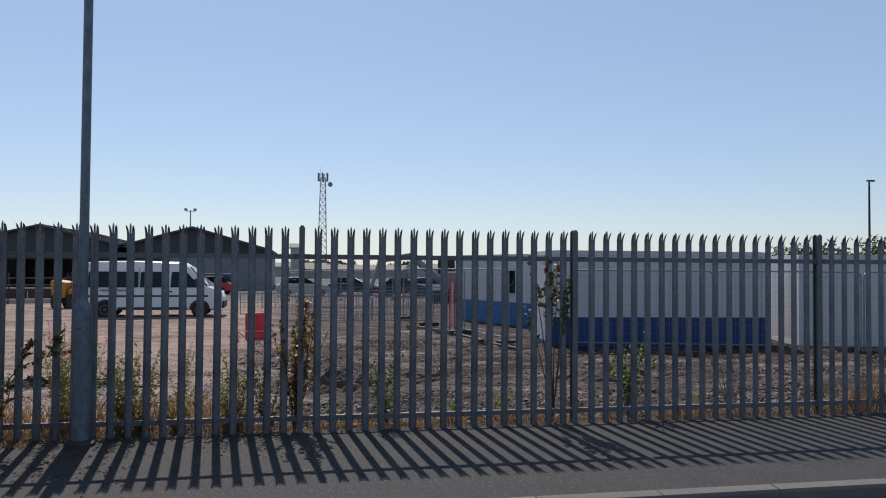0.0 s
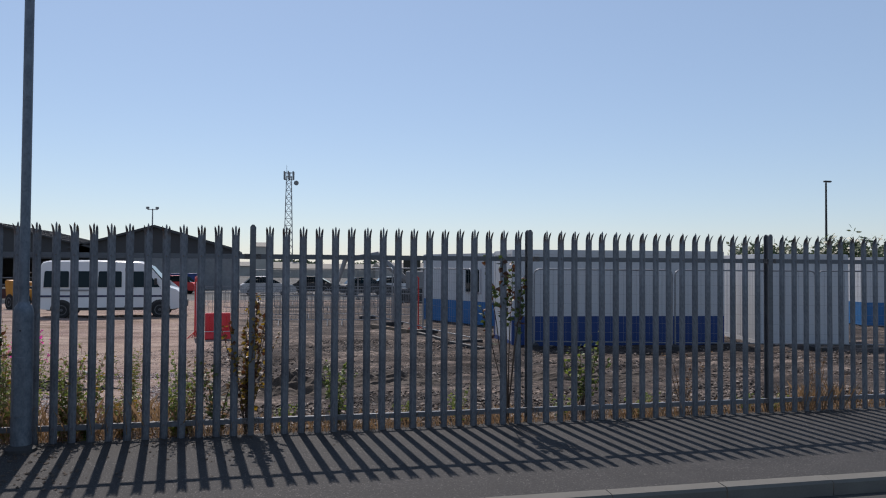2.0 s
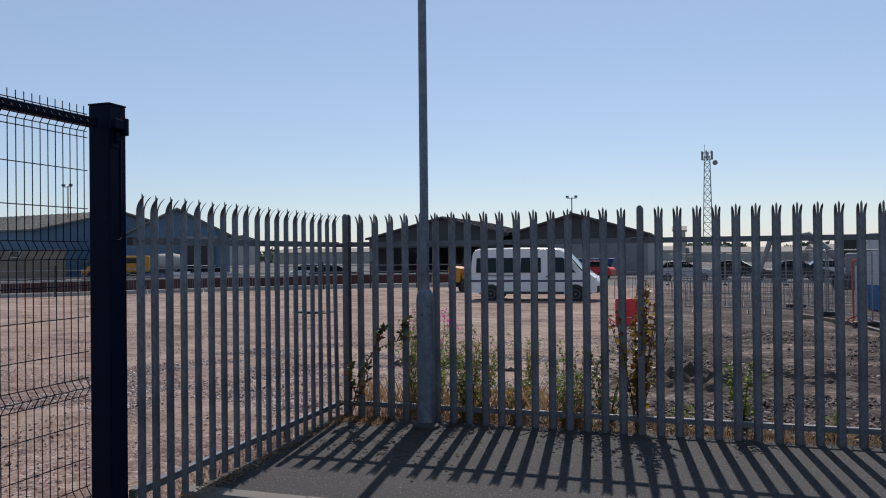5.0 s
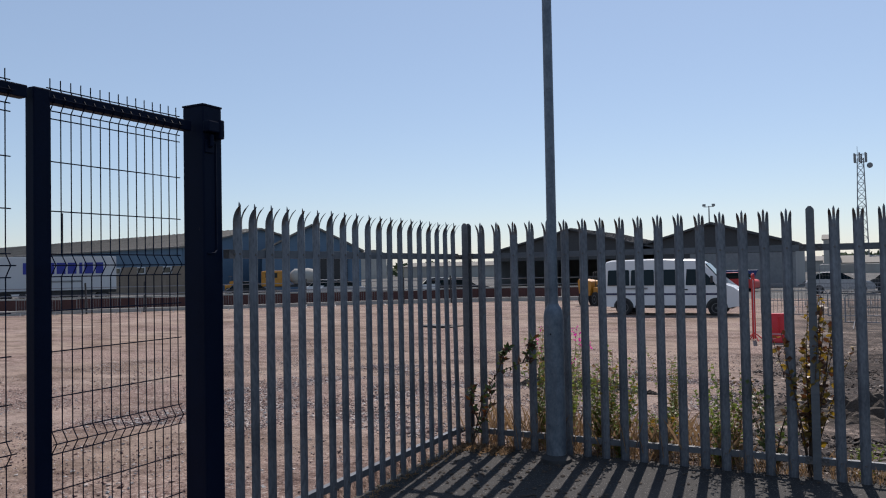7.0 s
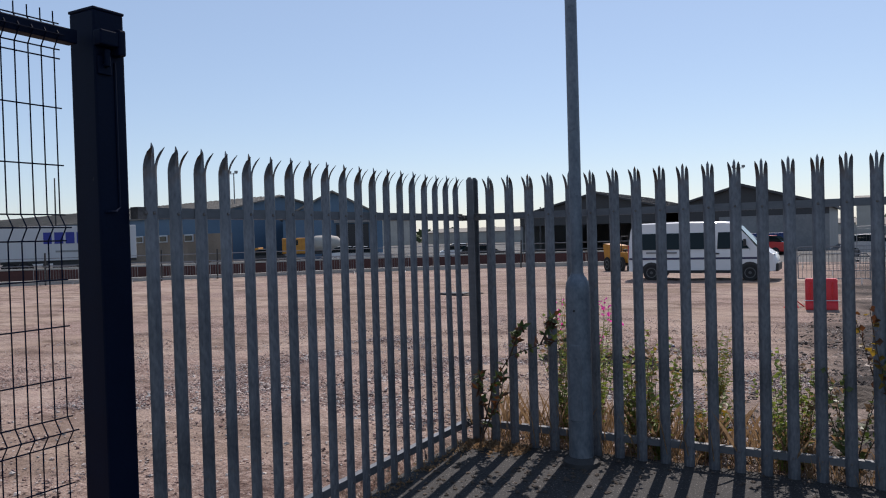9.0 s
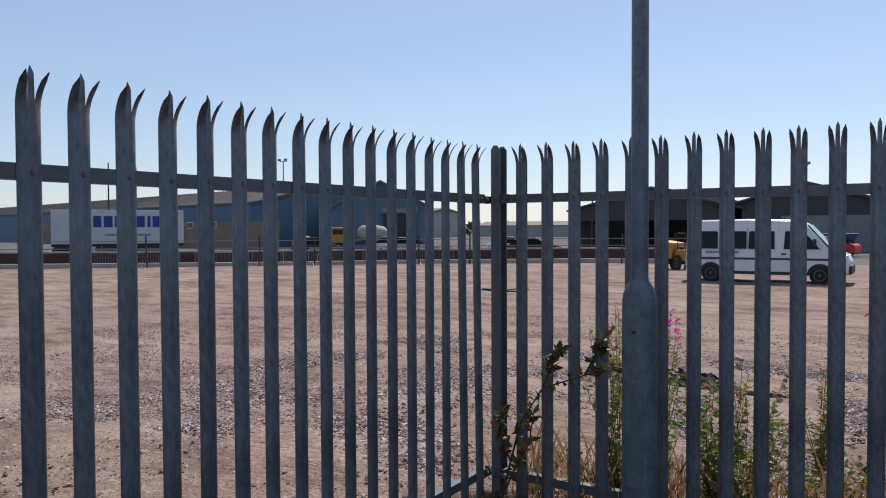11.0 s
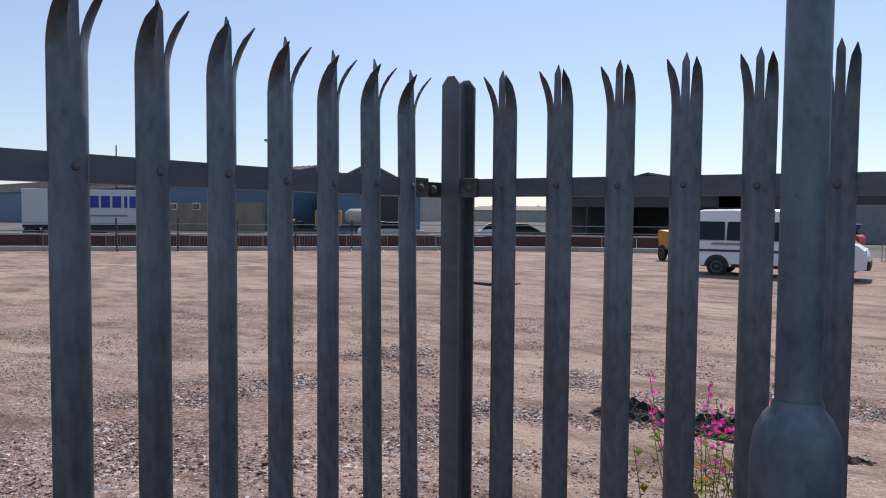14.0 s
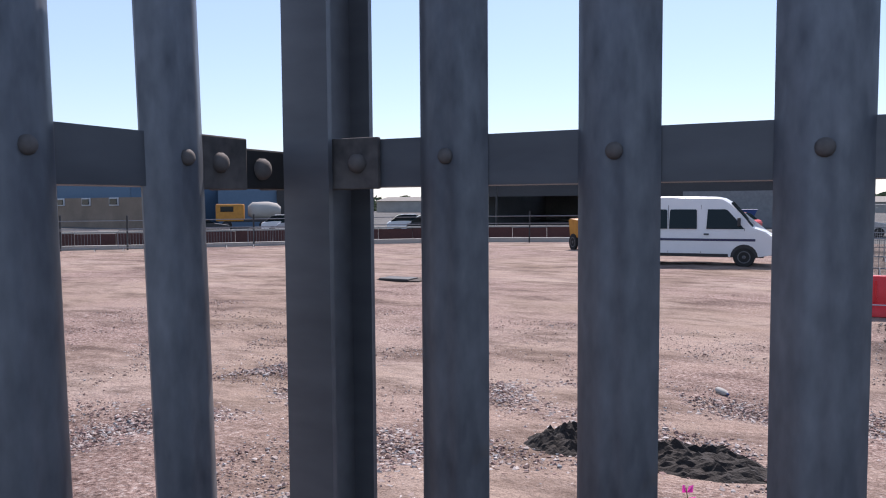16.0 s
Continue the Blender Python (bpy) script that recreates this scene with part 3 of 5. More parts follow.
def cabin(name, label, m, lx, ly, h, lower, band, group="site containers", windows=(), end_lower=None):
    """A steel cabin: ribbed walls over a coloured lower band, corner posts, roof frame and feet. The origin is a bottom corner; lx runs along x, ly along y."""
    c = thing(name, label, "container", m, group)

    def ribs(length, z0, z1):
        pts, step, x = [], 0.14, 0.0
        while x < length - 0.01:
            for dx, dy in ((0, 0), (0.05, 0), (0.07, 0.007), (0.12, 0.007)):
                if x + dx < length:
                    pts.append((x + dx, dy))
            x += step
        pts.append((length, 0))
        return pts + [(length, 0.05), (0, 0.05)]
    for wall, length, mm in (("front_wall", lx, pose(0, 0, 0)), ("end_wall", ly, pose(0, ly, 0, 0, 0, -90)),
                             ("end_wall", ly, pose(lx, 0, 0, 0, 0, 90)), ("back_wall", lx, pose(lx, ly, 0, 0, 0, 180))):
        for nm, z0, z1, mat in (("lower_band", 0.13, band, end_lower or lower if wall == "end_wall" else lower), (wall, band, h - 0.09, WHITE)):
            if z1 - z0 < 0.02:
                continue
            bm = bmesh.new()
            prism(bm, [(a + 0.05 if a < 0.01 else min(a, length - 0.05), b + 0.012) for a, b in ribs(length, z0, z1)], z0, z1, "z")
            part(nm, bm, mat, c).matrix_basis = mm
    post = None
    for x, y in ((0.055, 0.055), (lx - 0.055, 0.055), (0.055, ly - 0.055), (lx - 0.055, ly - 0.055)):
        for z0, z1, mat in ((0.0, band, lower), (band, h, WHITE)):
            if z1 - z0 < 0.02:
                continue
            bm = bmesh.new()
            box(bm, (x, y, (z0 + z1) / 2), (0.11, 0.11, z1 - z0), 0.006)
            part("corner_post", bm, mat, c)
    for z, mat in ((0.065, lower), (h - 0.05, WHITE)):
        bm = bmesh.new()
        for y in (0.05, ly - 0.05):
            box(bm, (lx / 2, y, z), (lx - 0.22, 0.09, 0.12), 0.004)
        for x in (0.05, lx - 0.05):
            box(bm, (x, ly / 2, z), (0.09, ly - 0.22, 0.12), 0.004)
        part("frame", bm, mat, c)
    bm = bmesh.new()
    box(bm, (lx / 2, ly / 2, h - 0.03), (lx - 0.03, ly - 0.03, 0.04))
    part("roof", bm, GREYROOF, c)
    bm = bmesh.new()
    box(bm, (lx / 2, ly / 2, 0.10), (lx - 0.1, ly - 0.1, 0.04))
    part("floor_pan", bm, VANDARK, c)
    for wall_m, x, z, w, hh in windows:
        bm = bmesh.new()
        box(bm, (x, -0.01, z), (w, 0.06, hh), 0.008)
        wf = part("window_frame", bm, WHITE, c)
        wf.matrix_basis = wall_m
        bm = bmesh.new()
        box(bm, (x, -0.045, z), (w - 0.1, 0.012, hh - 0.1))
        part("pane", bm, GLASS, wf)
        for i in range(5):
            bm = bmesh.new()
            tube(bm, [(x - w / 2 + w * (i + 0.5) / 5, -0.06, z - hh / 2), (x - w / 2 + w * (i + 0.5) / 5, -0.06, z + hh / 2)], 0.008, 6)
            part("security_bar", bm, VANDARK, wf)
    return c


CZ = -0.42
cabin("container", "white steel site container with royal blue lower band", pose(9.08, 11.4, CZ, 0, 0, -6), 5.8, 2.44, 2.5, BLUE, 0.78, end_lower=WHITE)
cabin("container", "plain white steel container standing beside blue-banded ones", pose(15.75, 10.7, CZ, 0, 0, -16), 2.44, 3.0, 2.44, WHITE, 0.13)
cabin("container", "white site container with light blue lower band", pose(24.2, 16.2, CZ, 0, 0, -17), 6.0, 2.44, 2.5, LIGHTBLUE, 0.85)
cabin("site_cabin", "white site cabin with light blue base and barred window", pose(9.05, 22.6, CZ - 0.05, 0, 0, -68), 4.4, 2.6, 2.6, LIGHTBLUE, 0.85,
      windows=((pose(0, 0, 0), 3.3, 1.6, 0.9, 0.9), (pose(4.4, 0, 0, 0, 0, 90), 1.3, 1.6, 0.9, 0.9)))

# ---- minibus ----


def wheel(parent, m):
    bm = bmesh.new()
    lathe(bm, [(0.20, -0.10), (0.30, -0.11), (0.335, -0.08), (0.34, 0.0), (0.335, 0.08), (0.30, 0.11), (0.20, 0.10)], 28)
    w = part("tyre", bm, TYRE, parent, smooth=True)
    w.matrix_basis = m
    bm = bmesh.new()
    lathe(bm, [(0.205, 0.06), (0.205, 0.104), (0.18, 0.108), (0.15, 0.085), (0.06, 0.10), (0.03, 0.112)], 20)
    part("rim", bm, HUB, w)
    return w


def minibus(m):
    v = thing("minibus", "white long minibus with tinted windows and navy stripe parked on yard", "minibus", m)
    L, W = 5.65, 1.97
    # side outline (x along the vehicle, nose to +x), body
    side = [(0.03, 0.40), (0.0, 0.62), (0.0, 1.05), (0.05, 1.5), (0.12, 2.12), (0.22, 2.27), (0.45, 2.33), (2.2, 2.36), (3.75, 2.33), (3.98, 2.28), (4.18, 2.16),
            (4.55, 1.75), (4.85, 1.38), (4.93, 1.30), (5.30, 1.17), (5.52, 1.02), (5.60, 0.82), (5.62, 0.62), (5.60, 0.42),
            (5.15, 0.36), (4.17, 0.34), (1.44, 0.34), (0.46, 0.36)]
    bm = bmesh.new()
    rows = []
    for y, inset in ((0, 1), (0.10, 0), (W - 0.10, 0), (W, 1)):
        rows.append([bm.verts.new((min(max(x, 0.04 * inset), L - 0.05 * inset - (0.12 * inset if x > 5.2 else 0)), y + (0.10 * max(0, (z - 1.15)) if y < W / 2 else -0.10 * max(0, (z - 1.15))) * 1.0,
                                  z - (0.05 * inset if z > 2.0 else 0))) for x, z in side])
    n = len(side)
    for a, b in zip(rows, rows[1:]):
        for i in range(n):
            bm.faces.new((a[i], a[(i + 1) % n], b[(i + 1) % n], b[i]))
    bm.faces.new(rows[0][::-1])
    bm.faces.new(rows[-1])
    bmesh.ops.triangulate(bm, faces=[f for f in bm.faces if len(f.verts) > 4])
    part("body", bm, VANWHITE, v, smooth=True)

    def side_panel(name, pts, mat, y, out, label="", parent=v):
        bm = bmesh.new()
        tilt = lambda z: 0.10 * max(0, z - 1.15)
        f0 = [bm.verts.new((x, (y + tilt(z) - out) if y < 1 else (y - tilt(z) + out), z)) for x, z in pts]
        f1 = [bm.verts.new((x, (y + tilt(z) + 0.02) if y < 1 else (y - tilt(z) - 0.02), z)) for x, z in pts]
        k = len(pts)
        for i in range(k):
            bm.faces.new((f0[i], f0[(i + 1) % k], f1[(i + 1) % k], f1[i]))
        bm.faces.new(f0)
        bm.faces.new(f1[::-1])
        return part(name, bm, mat, parent, label)
    for y in (0.0, W):
        for a, b in ((0.28, 1.20), (1.26, 2.22), (2.28, 3.18)):
            w = side_panel("side_window", [(a, 1.26), (b, 1.26), (b - 0.01, 1.88), (b - 0.05, 1.91), (a + 0.06, 1.91), (a + 0.02, 1.87)], GLASS, y, 0.008, "dark tinted side window")
        side_panel("cab_window", [(3.48, 1.26), (4.66, 1.26), (4.46, 1.52), (4.14, 1.88), (4.06, 1.91), (3.52, 1.91)], GLASS, y, 0.008)
        side_panel("stripe", [(0.06, 0.86), (5.0, 0.86), (5.0, 0.94), (0.06, 0.94)], NAVY, y, 0.004, "thin navy stripe")
        side_panel("sill_trim", [(1.42, 0.33), (4.18, 0.33), (4.16, 0.44), (1.44, 0.44)], VANDARK, y, 0.012)
        for x in (3.30, 4.66, 2.24):
            side_panel("door_gap", [(x, 0.45), (x + 0.012, 0.45), (x + 0.012, 2.05 if x < 4 else 1.3), (x, 2.05 if x < 4 else 1.3)], VANDARK, y, 0.003)
        side_panel("door_handle", [(3.40, 1.06), (3.56, 1.06), (3.56, 1.11), (3.40, 1.11)], VANDARK, y, 0.03)
        side_panel("lettering", [(0.75, 1.10), (1.95, 1.10), (1.95, 1.17), (0.75, 1.17)], GREYWALL, y, 0.003)
        bm = bmesh.new()
        box(bm, (4.50, -0.13 if y < 1 else W + 0.13, 1.50), (0.10, 0.16, 0.28), 0.03)
        part("mirror", bm, VANDARK, v)
        for x in (0.95, 4.66):
            # flat dark half-disc painted in for the shaded hollow round the wheel
            side_panel("wheel_arch", [(x + 0.42 * math.cos(a), 0.34 + 0.42 * math.sin(a)) for a in (math.pi * i / 10 for i in range(11))], VANDARK, y, 0.006)
            wheel(v, pose(x, 0.075 if y < 1 else W - 0.075, 0.34, 90 if y < 1 else -90, 0, 0))
    bm = bmesh.new()
    f = [bm.verts.new(p) for p in ((4.235, 0.24, 2.12), (4.235, W - 0.24, 2.12), (4.92, W - 0.12, 1.34), (4.92, 0.12, 1.34))]
    bm.faces.new(f)
    r = bmesh.ops.extrude_face_region(bm, geom=bm.faces[:])
    bmesh.ops.translate(bm, vec=(0.02, 0, 0.025), verts=[e for e in r["geom"] if isinstance(e, bmesh.types.BMVert)])
    part("windscreen", bm, GLASS, v)
    bm = bmesh.new()
    box(bm, (5.56, W / 2, 0.55), (0.20, W - 0.12, 0.32), 0.05)
    part("front_bumper", bm, VANDARK, v)
    bm = bmesh.new()
    box(bm, (0.0, W / 2, 0.52), (0.14, W - 0.1, 0.22), 0.04)
    part("rear_bumper", bm, VANDARK, v)
    for y in (0.18, W - 0.18):
        bm = bmesh.new()
        box(bm, (5.44, y, 0.93), (0.20, 0.24, 0.26), 0.04)
        part("headlight", bm, ALLOY, v)
        bm = bmesh.new()
        box(bm, (0.03, y - (0.1 if y < 1 else -0.1), 1.2), (0.06, 0.10, 0.5), 0.01)
        part("tail_light", bm, REDPAINT, v)
    bm = bmesh.new()
    box(bm, (2.8, W / 2, 0.42), (4.9, W - 0.5, 0.22))
    part("underbody", bm, VANDARK, v)
    return v


minibus(pose(-6.04, 25.73, -0.53, 0, 0, 1.5))

# ---- red barrier and posts ----


def water_barrier(m):
    b = thing("plastic_barrier", "red water-filled plastic site barrier on bare ground", "barrier", m)
    bm = bmesh.new()
    prism(bm, [(-0.23, 0), (0.23, 0), (0.22, 0.14), (0.13, 0.24), (0.12, 0.66), (0.09, 0.72), (-0.09, 0.72), (-0.12, 0.66), (-0.13, 0.24), (-0.22, 0.14)], 0, 0.68, "x")
    bmesh.ops.bevel(bm, geom=bm.edges[:], offset=0.012, segments=2, affect="EDGES")
    part("body", bm, RED, b, smooth=True)
    rib = None
    for x in (0.11, 0.34, 0.57):
        if rib is None:
            bm = bmesh.new()
            box(bm, (0, -0.128, 0.45), (0.05, 0.03, 0.40), 0.008)
            rib = part("rib", bm, RED, b)
            rib.location.x = x
        else:
            again(rib, b, pose(x, 0, 0))
    bm = bmesh.new()
    tube(bm, [(-0.04, -0.24, 0.22), (0.72, -0.24, 0.22)], 0.010, 8)
    part("strap", bm, WHITE, b)
    return b


water_barrier(pose(1.23, 14.9, -0.425, 0, 0, 6))


def red_marker(m, h=1.55):
    r = thing("marker_frame", "slim red steel marker frame on splayed feet", "marker", m, "red markers")
    bm = bmesh.new()
    tube(bm, [(-0.09, 0, 0.05), (-0.09, 0, h - 0.03), (-0.05, 0, h), (0.05, 0, h), (0.09, 0, h - 0.03), (0.09, 0, 0.05)], 0.022, 8)
    part("frame", bm, REDPAINT, r)
    bm = bmesh.new()
    box(bm, (0, 0, h * 0.5), (0.07, 0.012, h * 0.82), 0.003)
    part("reflector", bm, WHITE, r, "pale reflective strip")
    for a in (35, 145, 215, 325):
        bm = bmesh.new()
        tube(bm, [(0, 0, 0.22), (0.3 * math.cos(radians(a)), 0.3 * math.sin(radians(a)), 0.015)], 0.015, 6)
        part("foot", bm, REDPAINT, r)
    return r


red_marker(pose(0.95, 15.3, -0.45, 0, 0, 80), 1.75)
red_marker(pose(7.65, 17.0, -0.45, 0, 0, 15), 1.75)


def heras_panel(first, m, w=3.45, h=2.0):
    """A temporary fence panel with round-cornered tube frame, wire infill and two block feet."""
    p = thing("temporary_fence_panel", "galvanised temporary mesh fence panel on block feet", "fence panel", m, "temporary fence panels")
    bm = bmesh.new()
    r = 0.12
    arc = [(w - r + r * math.sin(a), 0, h - r + r * math.cos(a)) for a in (0, 0.5, 1.05, math.pi / 2)]
    arc2 = [(r - r * math.sin(a), 0, h - r + r * math.cos(a)) for a in (math.pi / 2, 1.05, 0.5, 0)]
    tube(bm, [(0, 0, 0.06)] + arc2 + arc + [(w, 0, 0.06)], 0.021, 8)
    tube(bm, [(0, 0, 0.18), (w, 0, 0.18)], 0.016, 6)
    part("frame", bm, ZINC, p)
    bm = bmesh.new()
    tube(bm, [(0, 0, 0.18), (0, 0, h - 0.02)], 0.0025, 3, False)
    wire = part("wire", bm, ZINC, p)
    wire.location.x = 0.16
    for i in range(2, int(w / 0.16)):
        again(wire, p, pose(0.16 * i, 0, 0))
    bm = bmesh.new()
    tube(bm, [(0.02, 0.004, 0), (w - 0.02, 0.004, 0)], 0.0025, 3, False)
    wire = part("cross_wire", bm, ZINC, p)
    wire.location.z = 0.42
    for i in range(2, 8):
        again(wire, p, pose(0, 0, 0.18 + i * 0.24))
    for x in (0.0, w):
        bm = bmesh.new()
        box(bm, (x, 0, 0.06), (0.20, 0.62, 0.13), 0.02)
        part("block_foot", bm, VANDARK, p)
    return p


panel = heras_panel(None, pose(8.2, 12.2, CZ, 0, 0, 100))
for mm in (pose(7.75, 15.6, CZ, 0, 0, 98), pose(9.5, 10.9, CZ, 0, 0, -16), pose(12.9, 9.95, CZ, 0, 0, -16), pose(16.3, 9.0, CZ, 0, 0, -16), pose(19.7, 8.05, CZ, 0, 0, -16), pose(7.2, 19.0, CZ, 0, 0, 97)):
    copy_thing(panel, mm)


def crowd_barrier(m):
    b = thing("crowd_barrier", "low galvanised steel pedestrian barrier with upright bars", "barrier", m, "pedestrian barriers")
    w, h = 2.2, 1.05
    bm = bmesh.new()
    tube(bm, [(0, 0, 0.2), (0, 0, h - 0.1), (0.1, 0, h), (w - 0.1, 0, h), (w, 0, h - 0.1), (w, 0, 0.2), (0, 0, 0.2)], 0.019, 6)
    part("frame", bm, ZINC, b)
    bar = None
    for i in range(1, 16):
        if bar is None:
            bm = bmesh.new()
            tube(bm, [(0, 0, 0.2), (0, 0, h)], 0.007, 5, False)
            bar = part("bar", bm, ZINC, b)
            bar.location.x = w * i / 16
        else:
            again(bar, b, pose(w * i / 16, 0, 0))
    for x in (0.25, w - 0.25):
        bm = bmesh.new()
        tube(bm, [(x, -0.3, 0.01), (x, -0.05, 0.2), (x, 0.05, 0.2), (x, 0.3, 0.01)], 0.015, 6)
        part("foot", bm, ZINC, b)
    return b


cb = crowd_barrier(pose(3.1, 20.2, -0.47, 0, 0, -8))
for mm in (pose(5.3, 19.9, -0.47, 0, 0, -10), pose(2.6, 23.6, -0.5, 0, 0, 4), pose(4.9, 23.8, -0.5, 0, 0, -3), pose(0.4, 24.2, -0.5, 0, 0, 0), pose(7.3, 23.2, -0.5, 0, 0, -12)):
    copy_thing(cb, mm)

# ---- far buildings ----


def shed(name, label, m, width, depth, eave, ridge, wall, roof, open_front=0.0, overhang=0.3):
    """A gabled shed: the gable faces -y, the origin is the gable's middle at the ground."""
    s = thing(name, label, "building", m, "sheds")
    w2 = width / 2
    bm = bmesh.new()
    t = 0.25
    for sx in (-1, 1):
        box(bm, (sx * (w2 - t / 2), depth / 2, eave / 2), (t, depth, eave))
    box(bm, (0, depth - t / 2, eave / 2), (width - 2 * t, t, eave))
    part("wall", bm, wall, s)
    bm = bmesh.new()
    z0 = eave * open_front
    prism(bm, [(-w2, z0), (w2, z0), (w2, eave), (0, ridge), (-w2, eave)] if open_front else [(-w2, 0), (w2, 0), (w2, eave), (0, ridge), (-w2, eave)], -0.02, 0.2, "y")
    part("gable_wall", bm, wall if not open_front else roof, s)
    for sx in (-1, 1):
        bm = bmesh.new()
        slope = (ridge - eave) / w2
        o = overhang
        prism(bm, [(0, ridge + 0.02), (sx * (w2 + o), eave - slope * o + 0.02), (sx * (w2 + o), eave - slope * o + 0.2), (0, ridge + 0.2)], -0.5, depth + 0.3, "y")
        # standing seams
        for i in range(int(depth / 1.2)):
            prism(bm, [(0, ridge + 0.2), (sx * (w2 + o), eave - slope * o + 0.2), (sx * (w2 + o), eave - slope * o + 0.26), (0, ridge + 0.26)], i * 1.2, i * 1.2 + 0.12, "y")
        part("roof", bm, roof, s)
    return s


FZ = -0.62
shed("open_barn", "dark open-fronted storage barn with low pitched roof", pose(-20.9, 68, FZ, 0, 0, 0), 16.5, 22, 3.8, 5.85, GREYWALL, DARKROOF, 0.75)
shed("open_barn", "dark low pitched barn with grey sheet side wall", pose(-7.4, 68, FZ, 0, 0, 0), 14.2, 22, 3.8, 5.85, GREYWALL, DARKROOF, 0.72)
shed("workshop", "weathered blue clad workshop with gabled front", pose(-46.7, 59.0, FZ, 0, 0, 38), 10.4, 14, 4.3, 7.0, BLUEWALL, GREYROOF)
shed("long_warehouse", "long low warehouse with weathered sheet roof and blue upper cladding", pose(-57.5, 63.0, FZ, 0, 0, 78.5), 20, 130, 5.0, 7.2, BLUEWALL, GREYROOF)
# ---- edge of the yard ----
EDGE = [(-58, 4), (-46, 13), (-37, 20.5), (-29, 27), (-23, 33.5), (-16, 39.0), (-7, 42.0), (-3.5, 42.5)]


def along(points, step):
    """Places and headings at even steps along a line of points."""
    out, left = [], 0.0
    for (x0, y0), (x1, y1) in zip(points, points[1:]):
        ln, a = math.hypot(x1 - x0, y1 - y0), math.degrees(math.atan2(y1 - y0, x1 - x0))
        d = left
        while d < ln:
            out.append((x0 + (x1 - x0) * d / ln, y0 + (y1 - y0) * d / ln, a))
            d += step
        left = d - ln
    return out


bm = bmesh.new()
for x, y, a in along(EDGE, 2.0):
    box(bm, (x, y, -0.50), (2.02, 0.35, 0.36), 0, pose(0, 0, 0, 0, 0, a))
tagged(part("yard_kerb", bm, CONCRETE), "pale concrete edging along the far side of the yard", "kerb", kind="structure")

wall = thing("barrier_wall", "low maroon panel wall with pale top rail beyond the yard", "wall")
first = None
for x, y, a in along([(px - 1.3, py + 1.6) for px, py in EDGE], 2.0):
    if first is None:
        bm = bmesh.new()
        box(bm, (0, 0, 0.40), (1.97, 0.14, 0.80), 0.01)
        first = part("panel", bm, MAROON, wall)
        first.matrix_basis = pose(x, y, -0.6, 0, 0, a)
        bm = bmesh.new()
        box(bm, (0, 0, 0.85), (1.99, 0.20, 0.09), 0.01)
        coping = part("coping", bm, CONCRETE, wall)
        coping.matrix_basis = pose(x, y, -0.6, 0, 0, a)
    else:
        again(first, wall, pose(x, y, -0.6 + random.uniform(-0.03, 0.03), 0, 0, a + random.uniform(-1, 1)))
        again(coping, wall, pose(x, y, -0.6, 0, 0, a))

wire_fence = thing("post_and_rail_fence", "thin post and rail fence along the yard edge", "fence")
spots = along([(px + 0.5, py - 0.6) for px, py in EDGE], 3.0)
post = None
for x, y, a in spots:
    if post is None:
        bm = bmesh.new()
        box(bm, (0, 0, 0.85), (0.08, 0.08, 1.9), 0.008)
        post = part("post", bm, VANDARK, wire_fence)
        post.matrix_basis = pose(x, y, -0.62, 0, 0, a)
    else:
        again(post, wire_fence, pose(x, y, -0.62 + random.uniform(-0.06, 0.04), random.uniform(-2, 2), random.uniform(-2, 2), a))
for z in (0.55, 0.95):
    bm = bmesh.new()
    tube(bm, [(x, y, z - 0.05) for x, y, a in spots], 0.022, 5)
    part("rail", bm, ZINC, wire_fence)
for x, y, a in spots[9:16]:
    copy_thing(cb, pose(x + 0.4, y - 0.9, -0.58, 0, 0, a + random.uniform(-6, 6)))

# ---- lorry trailer ----
tr = thing("lorry_trailer", "white box lorry trailer with blue sign bars beside the warehouse", "trailer", pose(-48.0, 35.2, -0.6, 0, 0, 236))
bm = bmesh.new()
box(bm, (4.6, 0, 2.35), (9.2, 2.5, 2.55), 0.04)
part("box_body", bm, WHITE, tr)
bm = bmesh.new()
box(bm, (4.6, 0, 0.98), (9.2, 2.2, 0.22), 0.02)
part("chassis", bm, VANDARK, tr)
bm = bmesh.new()
box(bm, (3.8, 1.2, 0.66), (4.0, 0.06, 0.5), 0.01)
part("side_guard", bm, VANDARK, tr)
for x in (0.9, 2.2, 7.6, 8.7):
    for y in (-1.05, 1.05):
        w = wheel(tr, pose(x, y, 0.5, -90 if y > 0 else 90, 0, 0) @ Matrix.Diagonal((1.45, 1.45, 1.3, 1)))
for i, (x, w) in enumerate(((1.5, 0.55), (2.25, 0.6), (3.0, 0.6), (3.75, 0.6), (4.5, 0.6), (5.1, 0.22), (5.65, 0.6), (6.4, 0.55))):
    bm = bmesh.new()
    box(bm, (7.6 - x, 1.262, 2.75), (w, 0.02, 0.85), 0.0, None)
    part("sign_bar", bm, SIGNBLUE, tr)
bm = bmesh.new()
box(bm, (4.0, 1.262, 1.75), (3.2, 0.02, 0.14))
part("sign_line", bm, GREYWALL, tr)

# ---- machines, skips and cars ----


